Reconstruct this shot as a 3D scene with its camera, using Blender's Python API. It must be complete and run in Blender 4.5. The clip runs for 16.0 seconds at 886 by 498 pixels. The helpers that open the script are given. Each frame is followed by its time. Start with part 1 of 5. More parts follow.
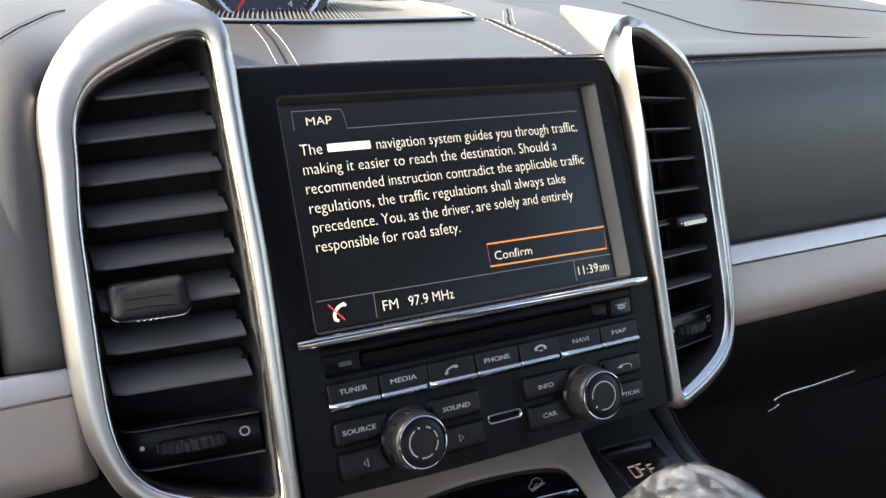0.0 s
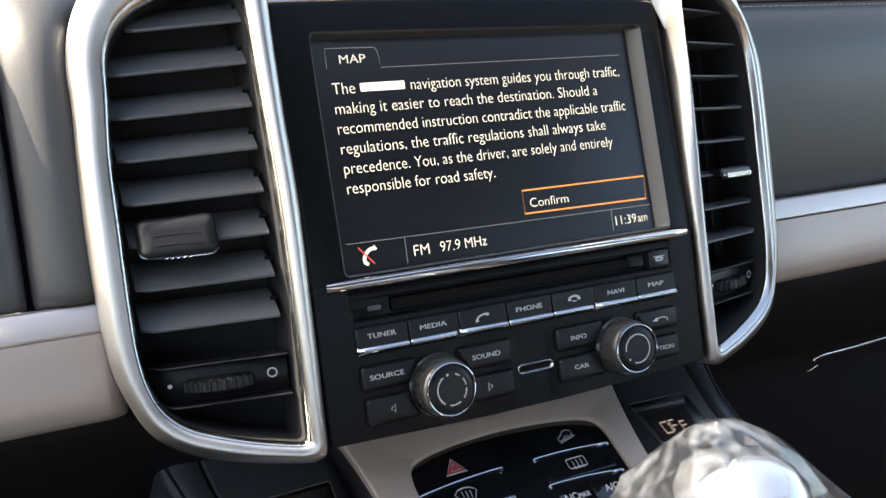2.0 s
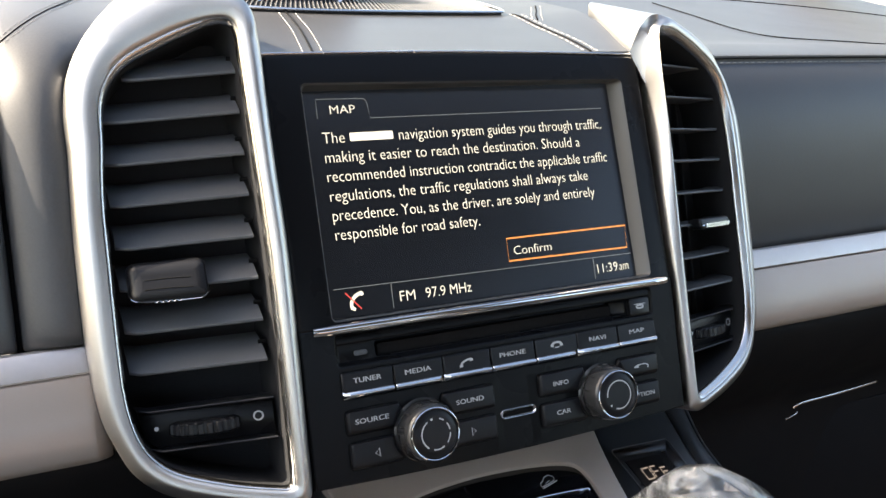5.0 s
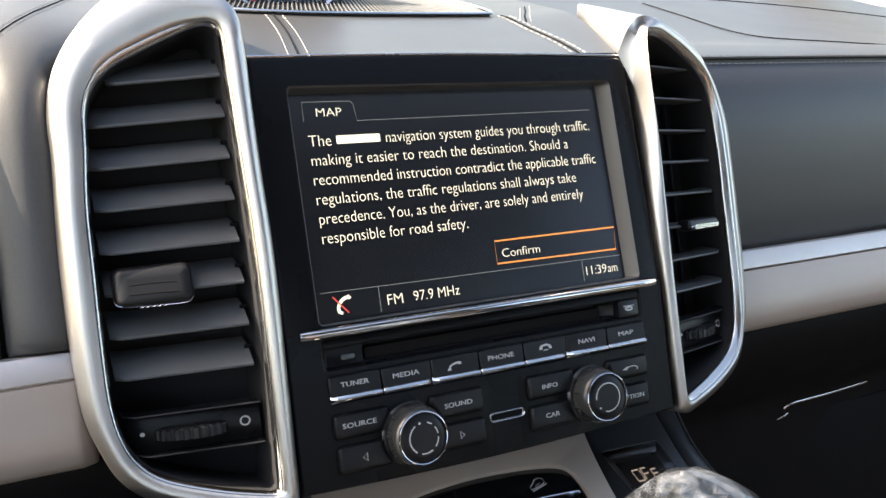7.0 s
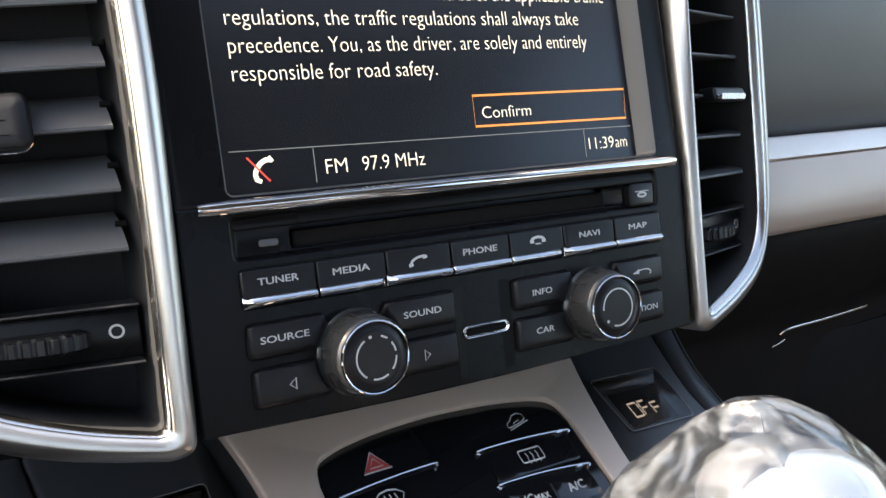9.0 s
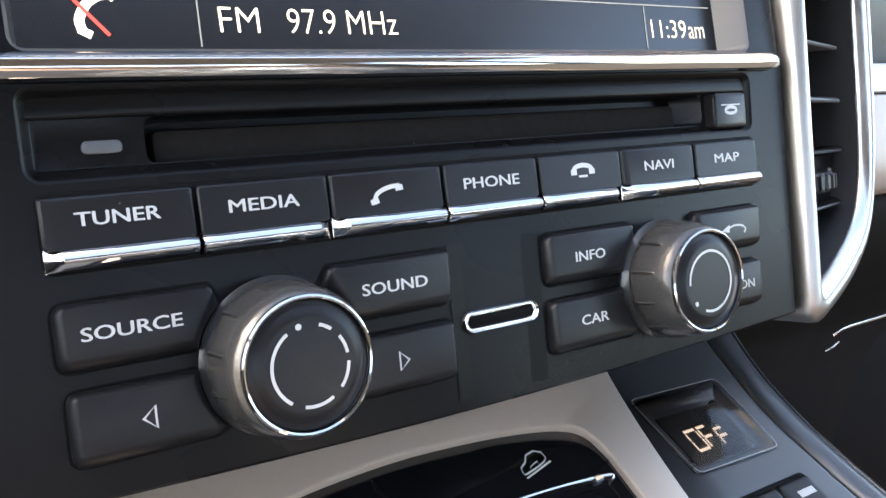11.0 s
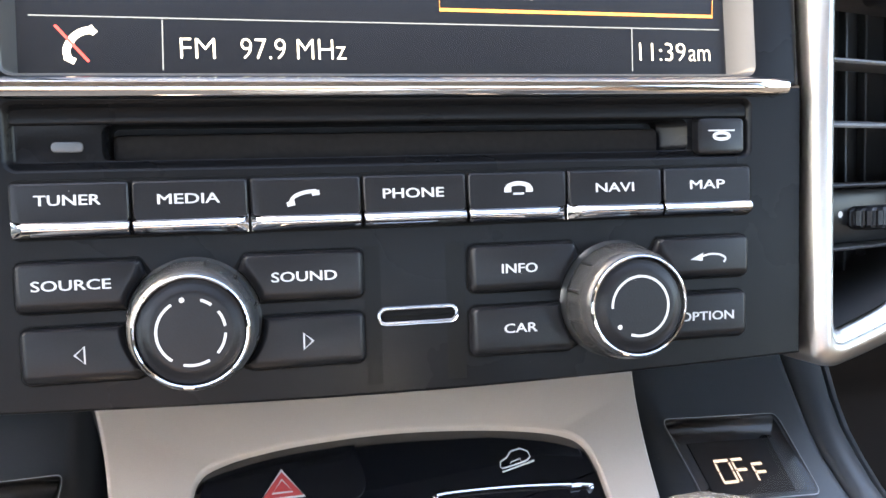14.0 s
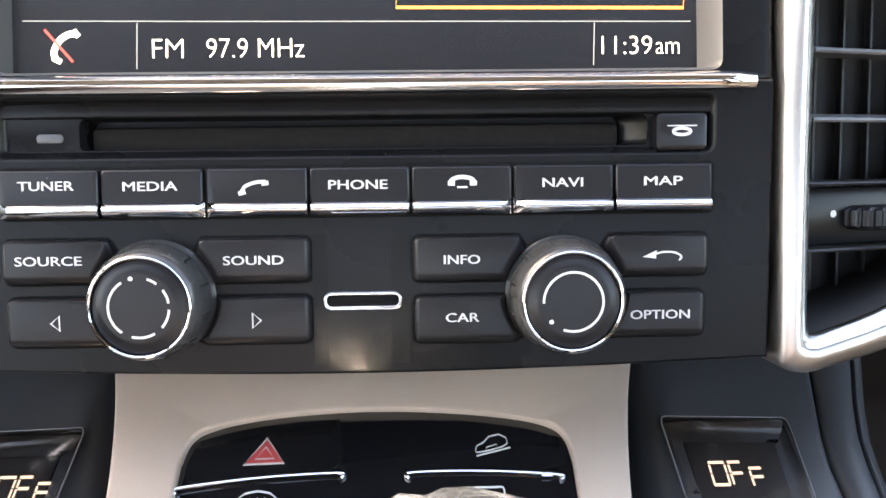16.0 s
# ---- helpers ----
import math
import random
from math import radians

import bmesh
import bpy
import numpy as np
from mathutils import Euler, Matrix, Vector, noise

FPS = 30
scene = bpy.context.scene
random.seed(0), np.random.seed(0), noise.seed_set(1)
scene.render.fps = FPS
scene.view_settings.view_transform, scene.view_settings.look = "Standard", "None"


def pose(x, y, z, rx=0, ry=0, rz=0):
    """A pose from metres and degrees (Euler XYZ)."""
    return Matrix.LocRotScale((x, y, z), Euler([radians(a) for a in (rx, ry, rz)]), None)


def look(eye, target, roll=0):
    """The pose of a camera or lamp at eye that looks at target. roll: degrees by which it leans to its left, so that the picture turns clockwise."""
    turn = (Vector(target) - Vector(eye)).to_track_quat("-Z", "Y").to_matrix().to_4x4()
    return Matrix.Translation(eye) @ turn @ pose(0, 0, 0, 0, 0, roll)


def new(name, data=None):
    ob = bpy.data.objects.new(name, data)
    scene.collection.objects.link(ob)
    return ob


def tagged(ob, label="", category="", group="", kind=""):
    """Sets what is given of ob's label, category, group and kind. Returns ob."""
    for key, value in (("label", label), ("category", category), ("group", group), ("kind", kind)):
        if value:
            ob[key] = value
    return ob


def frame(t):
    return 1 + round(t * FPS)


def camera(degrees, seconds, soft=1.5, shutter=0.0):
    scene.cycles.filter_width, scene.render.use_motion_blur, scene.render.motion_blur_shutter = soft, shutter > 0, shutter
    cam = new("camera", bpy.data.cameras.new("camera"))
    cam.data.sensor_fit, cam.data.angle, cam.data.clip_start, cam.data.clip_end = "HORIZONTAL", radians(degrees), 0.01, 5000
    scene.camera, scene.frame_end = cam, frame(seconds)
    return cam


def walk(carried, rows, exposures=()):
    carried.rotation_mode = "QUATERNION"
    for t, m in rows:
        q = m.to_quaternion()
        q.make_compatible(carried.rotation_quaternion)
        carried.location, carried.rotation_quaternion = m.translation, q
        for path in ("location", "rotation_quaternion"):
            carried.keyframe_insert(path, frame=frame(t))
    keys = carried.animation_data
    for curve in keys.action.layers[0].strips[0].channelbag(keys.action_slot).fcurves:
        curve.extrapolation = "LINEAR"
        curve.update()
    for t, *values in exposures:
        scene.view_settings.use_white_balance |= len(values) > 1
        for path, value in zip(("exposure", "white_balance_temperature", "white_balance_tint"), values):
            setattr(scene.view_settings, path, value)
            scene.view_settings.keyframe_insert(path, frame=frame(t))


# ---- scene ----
cam = camera(54.37, 16.0)
# The dashboard's own frame: x across the car, y into the panel, z up along the panel's face, which leans back.
DASH = pose(0, 0, 1.0, -25, 0, 0)
PATH = [
    (0.0, -0.18996, -0.34135, 0.06472, 88.92, 8.11, -26.87),
    (0.5, -0.16667, -0.33276, 0.06927, 87.35, 8.89, -26.73),
    (1.0, -0.17743, -0.33037, 0.06093, 86.39, 7.27, -26.43),
    (1.5, -0.18375, -0.33065, 0.05883, 86.26, 6.68, -25.29),
    (2.0, -0.18564, -0.33380, 0.05995, 86.26, 6.84, -24.44),
    (2.5, -0.18271, -0.33176, 0.05901, 86.27, 6.38, -24.11),
    (3.0, -0.19350, -0.33824, 0.05864, 87.50, 5.75, -24.54),
    (3.5, -0.19211, -0.34097, 0.06082, 88.86, 6.01, -25.22),
    (4.0, -0.19054, -0.34149, 0.06149, 89.08, 6.16, -25.33),
    (6.5, -0.18675, -0.34082, 0.06171, 88.98, 6.42, -25.57),
    (7.0, -0.18546, -0.34115, 0.06247, 89.01, 6.47, -25.76),
    (7.5, -0.18439, -0.33626, 0.06041, 88.29, 6.38, -26.11),
    (8.0, -0.18086, -0.32270, 0.05395, 86.23, 6.02, -26.89),
    (8.2, -0.17881, -0.31589, 0.05193, 85.24, 5.73, -27.25),
    (10.3, -0.10647, -0.12928, 0.00459, 84.84, 5.29, -34.96),
    (10.5, -0.10614, -0.13034, 0.00452, 84.96, 5.50, -34.69),
    (11.0, -0.09987, -0.13689, 0.00656, 85.29, 5.38, -33.33),
    (11.5, -0.09450, -0.14324, 0.00616, 85.67, 4.46, -30.95),
    (12.0, -0.08672, -0.15044, 0.00720, 85.82, 3.20, -27.50),
    (12.5, -0.06652, -0.15589, 0.00412, 85.47, 0.94, -24.48),
    (13.0, -0.05901, -0.16477, 0.00435, 85.71, 0.47, -20.84),
    (13.5, -0.05092, -0.17473, 0.00580, 85.84, 1.00, -16.15),
    (14.0, -0.03418, -0.18523, 0.00673, 85.70, 1.51, -12.57),
    (14.5, -0.01310, -0.18755, 0.00807, 84.99, 1.61, -8.18),
    (15.0, -0.00203, -0.19957, 0.00728, 84.46, 1.10, -3.21),
    (15.5, 0.01493, -0.19830, 0.01004, 84.30, 1.04, -1.37),
    (16.0, 0.01373, -0.19809, 0.00933, 84.41, 0.66, -1.67),
]
EXPOSURES = [
    (0.0, 2.15, 7500, 10), (0.5, 2.26, 7500, 10), (1.5, 2.4, 7400, 10), (2.5, 2.42, 7400, 10), (3.0, 2.58, 7500, 10), (3.5, 2.42, 7500, 10), (4.2, 2.32, 7500, 10), (6.3, 2.25, 7600, 10),
    (7.5, 2.22, 7600, 10), (8.2, 2.15, 7500, 10), (10.3, 3.29, 7600, 11), (12.0, 3.56, 7600, 11), (13.0, 3.9, 7700, 11), (14.7, 4.2, 7900, 12), (16.0, 4.1, 8300, 13),
]
walk(cam, [(t, DASH @ pose(x, y, z, rx, ry, rz)) for t, x, y, z, rx, ry, rz in PATH], EXPOSURES)

# world, sun
world = bpy.data.worlds.new("sky")
scene.world = world
world.use_nodes = True
wn, wl = world.node_tree.nodes, world.node_tree.links
wn.clear()
sky = wn.new("ShaderNodeTexSky")
sky.sky_type, sky.sun_disc = "NISHITA", False
sky.sun_elevation, sky.sun_rotation = radians(36), radians(-59)
sky.air_density, sky.dust_density = 1.0, 2.5
bg = wn.new("ShaderNodeBackground")
bg.inputs["Strength"].default_value = 0.15
out = wn.new("ShaderNodeOutputWorld")
wl.new(sky.outputs[0], bg.inputs[0])
wl.new(bg.outputs[0], out.inputs[0])
sun = new("sun", bpy.data.lights.new("sun", "SUN"))
sun.data.energy, sun.data.angle, sun.data.color = 5.0, radians(0.5), (1.0, 0.95, 0.88)
sun.matrix_world = look((-7.0, 4.2, 6.0), (0, 0, 0))

# materials


def material(name, color, rough=0.5, metal=0.0, grain=0.0, scale=400.0, bump=0.0, wear=0.0, coat=0.0, emit=None, power=0.0, spec=0.5, dust=0.0):
    """A surface with fine grain in colour and relief, and broad uneven wear in its gloss."""
    m = bpy.data.materials.new(name)
    m.use_nodes = True
    n, l = m.node_tree.nodes, m.node_tree.links
    b = n["Principled BSDF"]
    b.inputs["Base Color"].default_value = (*color, 1)
    b.inputs["Roughness"].default_value = rough
    b.inputs["Metallic"].default_value = metal
    b.inputs["Specular IOR Level"].default_value = spec
    b.inputs["Coat Weight"].default_value = coat
    b.inputs["Coat Roughness"].default_value = 0.06
    if emit:
        b.inputs["Emission Color"].default_value = (*emit, 1)
        b.inputs["Emission Strength"].default_value = power
    co = n.new("ShaderNodeTexCoord")
    fine = n.new("ShaderNodeTexNoise")
    fine.inputs["Scale"].default_value, fine.inputs["Detail"].default_value = scale, 4
    l.new(co.outputs["Object"], fine.inputs["Vector"])
    if grain:
        mix = n.new("ShaderNodeMix")
        mix.data_type = "RGBA"
        mix.inputs["A"].default_value = (*[c * (1 - grain) for c in color], 1)
        mix.inputs["B"].default_value = (*[min(1, c * (1 + grain)) for c in color], 1)
        l.new(fine.outputs["Fac"], mix.inputs["Factor"])
        l.new(mix.outputs["Result"], b.inputs["Base Color"])
    if dust:
        cell = n.new("ShaderNodeTexVoronoi")
        cell.inputs["Scale"].default_value = 260
        l.new(co.outputs["Object"], cell.inputs["Vector"])
        size = n.new("ShaderNodeMath")
        size.operation = "MULTIPLY"
        size.inputs[1].default_value = 0.045
        sep = n.new("ShaderNodeSeparateColor")
        l.new(cell.outputs["Color"], sep.inputs["Color"])
        few = n.new("ShaderNodeMath")
        few.operation = "POWER"
        few.inputs[1].default_value = 5.0
        l.new(sep.outputs["Red"], few.inputs[0])
        l.new(few.outputs[0], size.inputs[0])
        speck = n.new("ShaderNodeMath")
        speck.operation = "LESS_THAN"
        l.new(cell.outputs["Distance"], speck.inputs[0])
        l.new(size.outputs[0], speck.inputs[1])
        part_of = n.new("ShaderNodeMath")
        part_of.operation = "MULTIPLY"
        part_of.inputs[1].default_value = dust
        l.new(speck.outputs[0], part_of.inputs[0])
        lint = n.new("ShaderNodeMix")
        lint.data_type = "RGBA"
        lint.inputs["B"].default_value = (0.30, 0.29, 0.27, 1)
        l.new(part_of.outputs[0], lint.inputs["Factor"])
        if grain:
            l.new(mix.outputs["Result"], lint.inputs["A"])
        else:
            lint.inputs["A"].default_value = (*color, 1)
        l.new(lint.outputs["Result"], b.inputs["Base Color"])
    if wear:
        broad = n.new("ShaderNodeTexNoise")
        broad.inputs["Scale"].default_value, broad.inputs["Detail"].default_value = 22, 5
        l.new(co.outputs["Object"], broad.inputs["Vector"])
        r = n.new("ShaderNodeMapRange")
        r.inputs["From Min"].default_value, r.inputs["From Max"].default_value = 0.3, 0.7
        r.inputs["To Min"].default_value, r.inputs["To Max"].default_value = max(0.02, rough - wear), min(1, rough + wear)
        l.new(broad.outputs["Fac"], r.inputs["Value"])
        l.new(r.outputs["Result"], b.inputs["Roughness"])
    if bump:
        bp = n.new("ShaderNodeBump")
        bp.inputs["Strength"].default_value, bp.inputs["Distance"].default_value = bump, 0.0004
        l.new(fine.outputs["Fac"], bp.inputs["Height"])
        l.new(bp.outputs["Normal"], b.inputs["Normal"])
    return m


def leather(name, color, rough, spec=0.5):
    """Grained leather: cells of a few tenths of a millimetre with creases, and a sheen that varies."""
    m = material(name, color, rough, grain=0.15, scale=900, wear=0.015, spec=spec)
    n, l = m.node_tree.nodes, m.node_tree.links
    co = n.new("ShaderNodeTexCoord")
    v = n.new("ShaderNodeTexVoronoi")
    v.inputs["Scale"].default_value = 850
    l.new(co.outputs["Object"], v.inputs["Vector"])
    bp = n.new("ShaderNodeBump")
    bp.inputs["Strength"].default_value, bp.inputs["Distance"].default_value = 0.10, 0.0003
    l.new(v.outputs["Distance"], bp.inputs["Height"])
    l.new(bp.outputs["Normal"], n["Principled BSDF"].inputs["Normal"])
    return m


FASCIA = material("satin_black_plastic", (0.0045, 0.0045, 0.005), 0.29, grain=0.2, scale=2500, bump=0.06, wear=0.05, spec=0.125, dust=0.45)
SURROUND = material("dark_satin_surround", (0.05, 0.047, 0.043), 0.33, grain=0.1, scale=2500, wear=0.04)
BUTTON = material("soft_black_plastic", (0.0075, 0.0075, 0.0085), 0.32, grain=0.2, scale=2500, bump=0.08, wear=0.05, spec=0.23, dust=0.25)
GAP = material("black_gap", (0.003, 0.003, 0.003), 0.7, grain=0.2, spec=0.08)
RUBBER = material("gunmetal_grip", (0.048, 0.0485, 0.049), 0.26, 0.45, grain=0.25, scale=1500, bump=0.15, wear=0.1)
CHROME = material("polished_chrome", (0.55, 0.55, 0.56), 0.07, 1.0, grain=0.03, wear=0.03)
SATIN = material("brushed_aluminium", (0.44, 0.426, 0.408), 0.35, 1.0, grain=0.05, scale=1500, wear=0.05, bump=0.02)
SILVER = material("silver_grey_paint", (0.43, 0.352, 0.294), 0.42, 0.25, grain=0.06, scale=3000, wear=0.05, coat=0.15)
STRIP = material("satin_aluminium_strip", (0.52, 0.48, 0.455), 0.46, 0.75, grain=0.04, wear=0.06)
DECOR = material("champagne_grey_paint", (0.345, 0.288, 0.247), 0.42, 0.25, grain=0.06, scale=3000, wear=0.05, coat=0.15)
BRIGHT = material("bright_aluminium_strip", (0.52, 0.51, 0.50), 0.24, 1.0, grain=0.04, wear=0.05)
LEATHER = leather("black_leather", (0.0145, 0.0148, 0.0162), 0.48, 0.72)
# the same black leather made lighter: skylight on the dash top put into colour
LIT_LEATHER = leather("black_leather_lit", (0.030, 0.0305, 0.033), 0.46, 0.72)
PODSKIN = leather("charcoal_leather", (0.036, 0.035, 0.034), 0.40)
HOODSKIN = leather("dark_grey_leather", (0.06, 0.0585, 0.057), 0.43)
PLASTIC = material("black_plastic", (0.014, 0.014, 0.015), 0.45, grain=0.2, scale=1800, bump=0.08, wear=0.06)
SLAT = material("dark_grey_plastic", (0.066, 0.068, 0.071), 0.44, grain=0.15, scale=1800, bump=0.05, wear=0.06)
SLOPE = material("satin_black_slope", (0.029, 0.0315, 0.035), 0.33, grain=0.15, scale=2500, bump=0.04, wear=0.05, dust=0.4, spec=0.7)
MATT = material("matt_black_plastic", (0.006, 0.006, 0.0063), 0.7, grain=0.2, scale=1800, bump=0.06, wear=0.06, spec=0.12, dust=0.15)
FIELD = material("dark_display_field", (0.062, 0.056, 0.053), 0.18, grain=0.1, wear=0.03)
LEDGE = material("dark_display_ledge", (0.10, 0.10, 0.104), 0.18, grain=0.1, wear=0.03)
EDGELINE = material("clear_glass_edge", (0.22, 0.22, 0.22), 0.3, grain=0.1)
# left vent's duct lining, lightened to stand in for glare over the opening
HAZED_DUCT = material("dark_duct_hazed", (0.022, 0.022, 0.023), 0.8, grain=0.1, spec=0.1)
FELT = material("dusty_felt", (0.009, 0.0078, 0.0072), 0.9, grain=0.6, scale=700, bump=0.2, wear=0.05, spec=0.1, dust=0.6)
FLAP = material("smooth_black_flap", (0.0035, 0.0035, 0.0035), 0.30, grain=0.1, wear=0.03, spec=0.12)
CAVITY = material("black_duct", (0.010, 0.010, 0.0105), 0.8, grain=0.2)
GLOSS = material("piano_black", (0.006, 0.006, 0.007), 0.08, grain=0.1, wear=0.03, coat=0.3)
LCD = material("display_glass", (0.004, 0.0045, 0.006), 0.24, grain=0.1, wear=0.02, emit=(0.26, 0.34, 0.5), power=0.003)
PRINT = material("white_print", (0.42, 0.415, 0.40), 0.5, grain=0.05)
STITCH = material("light_thread", (0.36, 0.35, 0.33), 0.7, grain=0.2, scale=3000)
THREAD = material("grey_thread", (0.17, 0.17, 0.165), 0.7, grain=0.2, scale=3000)
RED = material("red_print", (0.33, 0.035, 0.035), 0.35, grain=0.1)
NEEDLE = material("red_needle", (0.7, 0.03, 0.02), 0.4, grain=0.1)
SCREEN_TEXT = material("lit_letters", (0.1, 0.1, 0.1), 0.4, emit=(1.0, 0.95, 0.80), power=0.30)
SCREEN_LINE = material("lit_grey_line", (0.1, 0.1, 0.1), 0.4, emit=(0.75, 0.8, 0.78), power=0.055)
SCREEN_ORANGE = material("lit_orange_line", (0.1, 0.05, 0.02), 0.4, emit=(1.0, 0.36, 0.07), power=0.25)
SCREEN_RED = material("lit_red_line", (0.1, 0.02, 0.02), 0.4, emit=(0.9, 0.08, 0.06), power=0.22)
SEGMENT = material("lit_segments", (0.1, 0.08, 0.06), 0.4, emit=(1.0, 0.83, 0.74), power=0.09)
HEADLINER = material("light_grey_fabric", (0.145, 0.137, 0.127), 0.9, grain=0.1, scale=600)
# unseen rear wall and floor: tan and brown chosen to warm what the trim reflects
INTERIOR = material("tan_interior", (0.24, 0.16, 0.122), 0.7, grain=0.2, scale=300)
CARPET = material("dark_brown_carpet", (0.05, 0.043, 0.037), 0.95, grain=0.3, scale=500)
DOOR = material("black_door_trim", (0.022, 0.021, 0.021), 0.6, grain=0.2, scale=300)
RIB = material("grey_grille_plastic", (0.085, 0.085, 0.085), 0.5, grain=0.2, scale=1500)
ASPHALT = material("pale_concrete", (0.30, 0.29, 0.27), 0.9, grain=0.25, scale=3)
SHELLKNOB = material("knob_silver", (0.55, 0.56, 0.58), 0.22, 0.9, grain=0.04, wear=0.05)


def plastic_film():
    """Clear crumpled film: mostly seen through, with sharp gloss and a faint milky veil."""
    m = bpy.data.materials.new("clear_film")
    m.use_nodes = True
    n, l = m.node_tree.nodes, m.node_tree.links
    n.remove(n["Principled BSDF"])
    res = n["Material Output"]
    co = n.new("ShaderNodeTexCoord")
    tx = n.new("ShaderNodeTexNoise")
    tx.inputs["Scale"].default_value, tx.inputs["Detail"].default_value, tx.inputs["Distortion"].default_value = 34, 3, 3.0
    l.new(co.outputs["Object"], tx.inputs["Vector"])
    bp = n.new("ShaderNodeBump")
    bp.inputs["Strength"].default_value, bp.inputs["Distance"].default_value = 0.12, 0.004
    l.new(tx.outputs["Fac"], bp.inputs["Height"])
    clear, veil, gloss = n.new("ShaderNodeBsdfTransparent"), n.new("ShaderNodeBsdfTranslucent"), n.new("ShaderNodeBsdfGlossy")
    clear.inputs["Color"].default_value = (0.93, 0.94, 0.95, 1)
    veil.inputs["Color"].default_value = (0.78, 0.84, 0.92, 1)
    white = n.new("ShaderNodeBsdfDiffuse")
    white.inputs["Color"].default_value = (0.74, 0.79, 0.86, 1)
    gloss.inputs["Roughness"].default_value = 0.07
    for s in (veil, gloss, white):
        l.new(bp.outputs["Normal"], s.inputs["Normal"])
    a, b, c = n.new("ShaderNodeMixShader"), n.new("ShaderNodeMixShader"), n.new("ShaderNodeMixShader")
    c.inputs["Fac"].default_value = 0.3
    l.new(veil.outputs[0], c.inputs[1])
    l.new(white.outputs[0], c.inputs[2])
    ramp = n.new("ShaderNodeMapRange")
    ramp.inputs["From Min"].default_value, ramp.inputs["From Max"].default_value = 0.46, 0.70
    ramp.inputs["To Min"].default_value, ramp.inputs["To Max"].default_value = 0.035, 0.32
    l.new(tx.outputs["Fac"], ramp.inputs["Value"])
    l.new(ramp.outputs["Result"], a.inputs["Fac"])
    l.new(clear.outputs[0], a.inputs[1])
    l.new(c.outputs[0], a.inputs[2])
    fr = n.new("ShaderNodeFresnel")
    fr.inputs["IOR"].default_value = 1.75
    l.new(bp.outputs["Normal"], fr.inputs["Normal"])
    half = n.new("ShaderNodeMath")
    half.operation = "MULTIPLY"
    half.inputs[1].default_value = 0.9
    l.new(fr.outputs[0], half.inputs[0])
    l.new(half.outputs[0], b.inputs["Fac"])
    l.new(a.outputs[0], b.inputs[1])
    l.new(gloss.outputs[0], b.inputs[2])
    l.new(b.outputs[0], res.inputs["Surface"])
    return m


FILM = plastic_film()


def clear_cover():
    """A clear hard cover: seen through, with gloss that grows at a slant."""
    m = bpy.data.materials.new("clear_cover")
    m.use_nodes = True
    n, l = m.node_tree.nodes, m.node_tree.links
    n.remove(n["Principled BSDF"])
    clear, gloss, mix, fr = n.new("ShaderNodeBsdfTransparent"), n.new("ShaderNodeBsdfGlossy"), n.new("ShaderNodeMixShader"), n.new("ShaderNodeFresnel")
    clear.inputs["Color"].default_value = (0.95, 0.95, 0.95, 1)
    gloss.inputs["Roughness"].default_value = 0.05
    fr.inputs["IOR"].default_value = 1.45
    l.new(fr.outputs[0], mix.inputs["Fac"])
    l.new(clear.outputs[0], mix.inputs[1])
    l.new(gloss.outputs[0], mix.inputs[2])
    l.new(mix.outputs[0], n["Material Output"].inputs["Surface"])
    return m


COVER = clear_cover()

# mesh helpers; all lengths below in millimetres of the dashboard's frame
ORIGIN = {}


def thing(name, at, label, category, group="", kind=""):
    ob = new(name)
    ob.empty_display_size = 0.02
    ob.matrix_world = DASH @ Matrix.Translation(Vector(at) / 1000)
    ORIGIN[name_of(ob)] = Vector(at)
    return tagged(ob, label, category, group, kind)


def name_of(ob):
    return ob.name


def base_of(ob):
    while ob.parent:
        ob = ob.parent
    return ORIGIN[ob.name]


def part(name, bm, mat, parent=None, label="", at=(0, 0, 0), smooth=40):
    """Links a bmesh as one mesh object, under its thing or standing on its own at the point at."""
    bmesh.ops.remove_doubles(bm, verts=bm.verts, dist=0.004)
    bmesh.ops.recalc_face_normals(bm, faces=bm.faces)
    base = base_of(parent) if parent else Vector(at)
    for v in bm.verts:
        v.co = (v.co - base) / 1000
    me = bpy.data.meshes.new(name)
    bm.to_mesh(me)
    bm.free()
    me.materials.append(mat)
    if smooth:
        me.polygons.foreach_set("use_smooth", [True] * len(me.polygons))
        me.set_sharp_from_angle(angle=radians(smooth))
    ob = new(name, me)
    if parent:
        ob.parent = parent
    else:
        ob.matrix_world = DASH @ Matrix.Translation(Vector(at) / 1000)
        ORIGIN[ob.name] = Vector(at)
    return tagged(ob, label) if label else ob


def on_panel(a, b, h):
    """The flat lower face of the head unit."""
    return Vector((a, -h, b))


def on_bezel(a, b, h):
    """The upper face, which leans back a little more."""
    return Vector((a, 0.078 * (b - 27) - h, b))


def on_display(a, b, h):
    return Vector((a, 4.3 + 0.085 * b - h, b))


def on_climate(a, b, h):
    """The slope below the head unit; b is the height."""
    return Vector((a, 121.9 + 1.25 * b - 0.62 * h, b + 0.78 * h))


def on_side(a, b, h):
    """The deeper slopes either side, with the small displays."""
    return Vector((a, 144.2 + 1.36 * b - 0.59 * h, b + 0.81 * h))


def vent_depth(a):
    return 2 + 0.33 * (abs(a) - 108)


def on_vent(a, b, h):
    return Vector((a, vent_depth(a) - h, b))


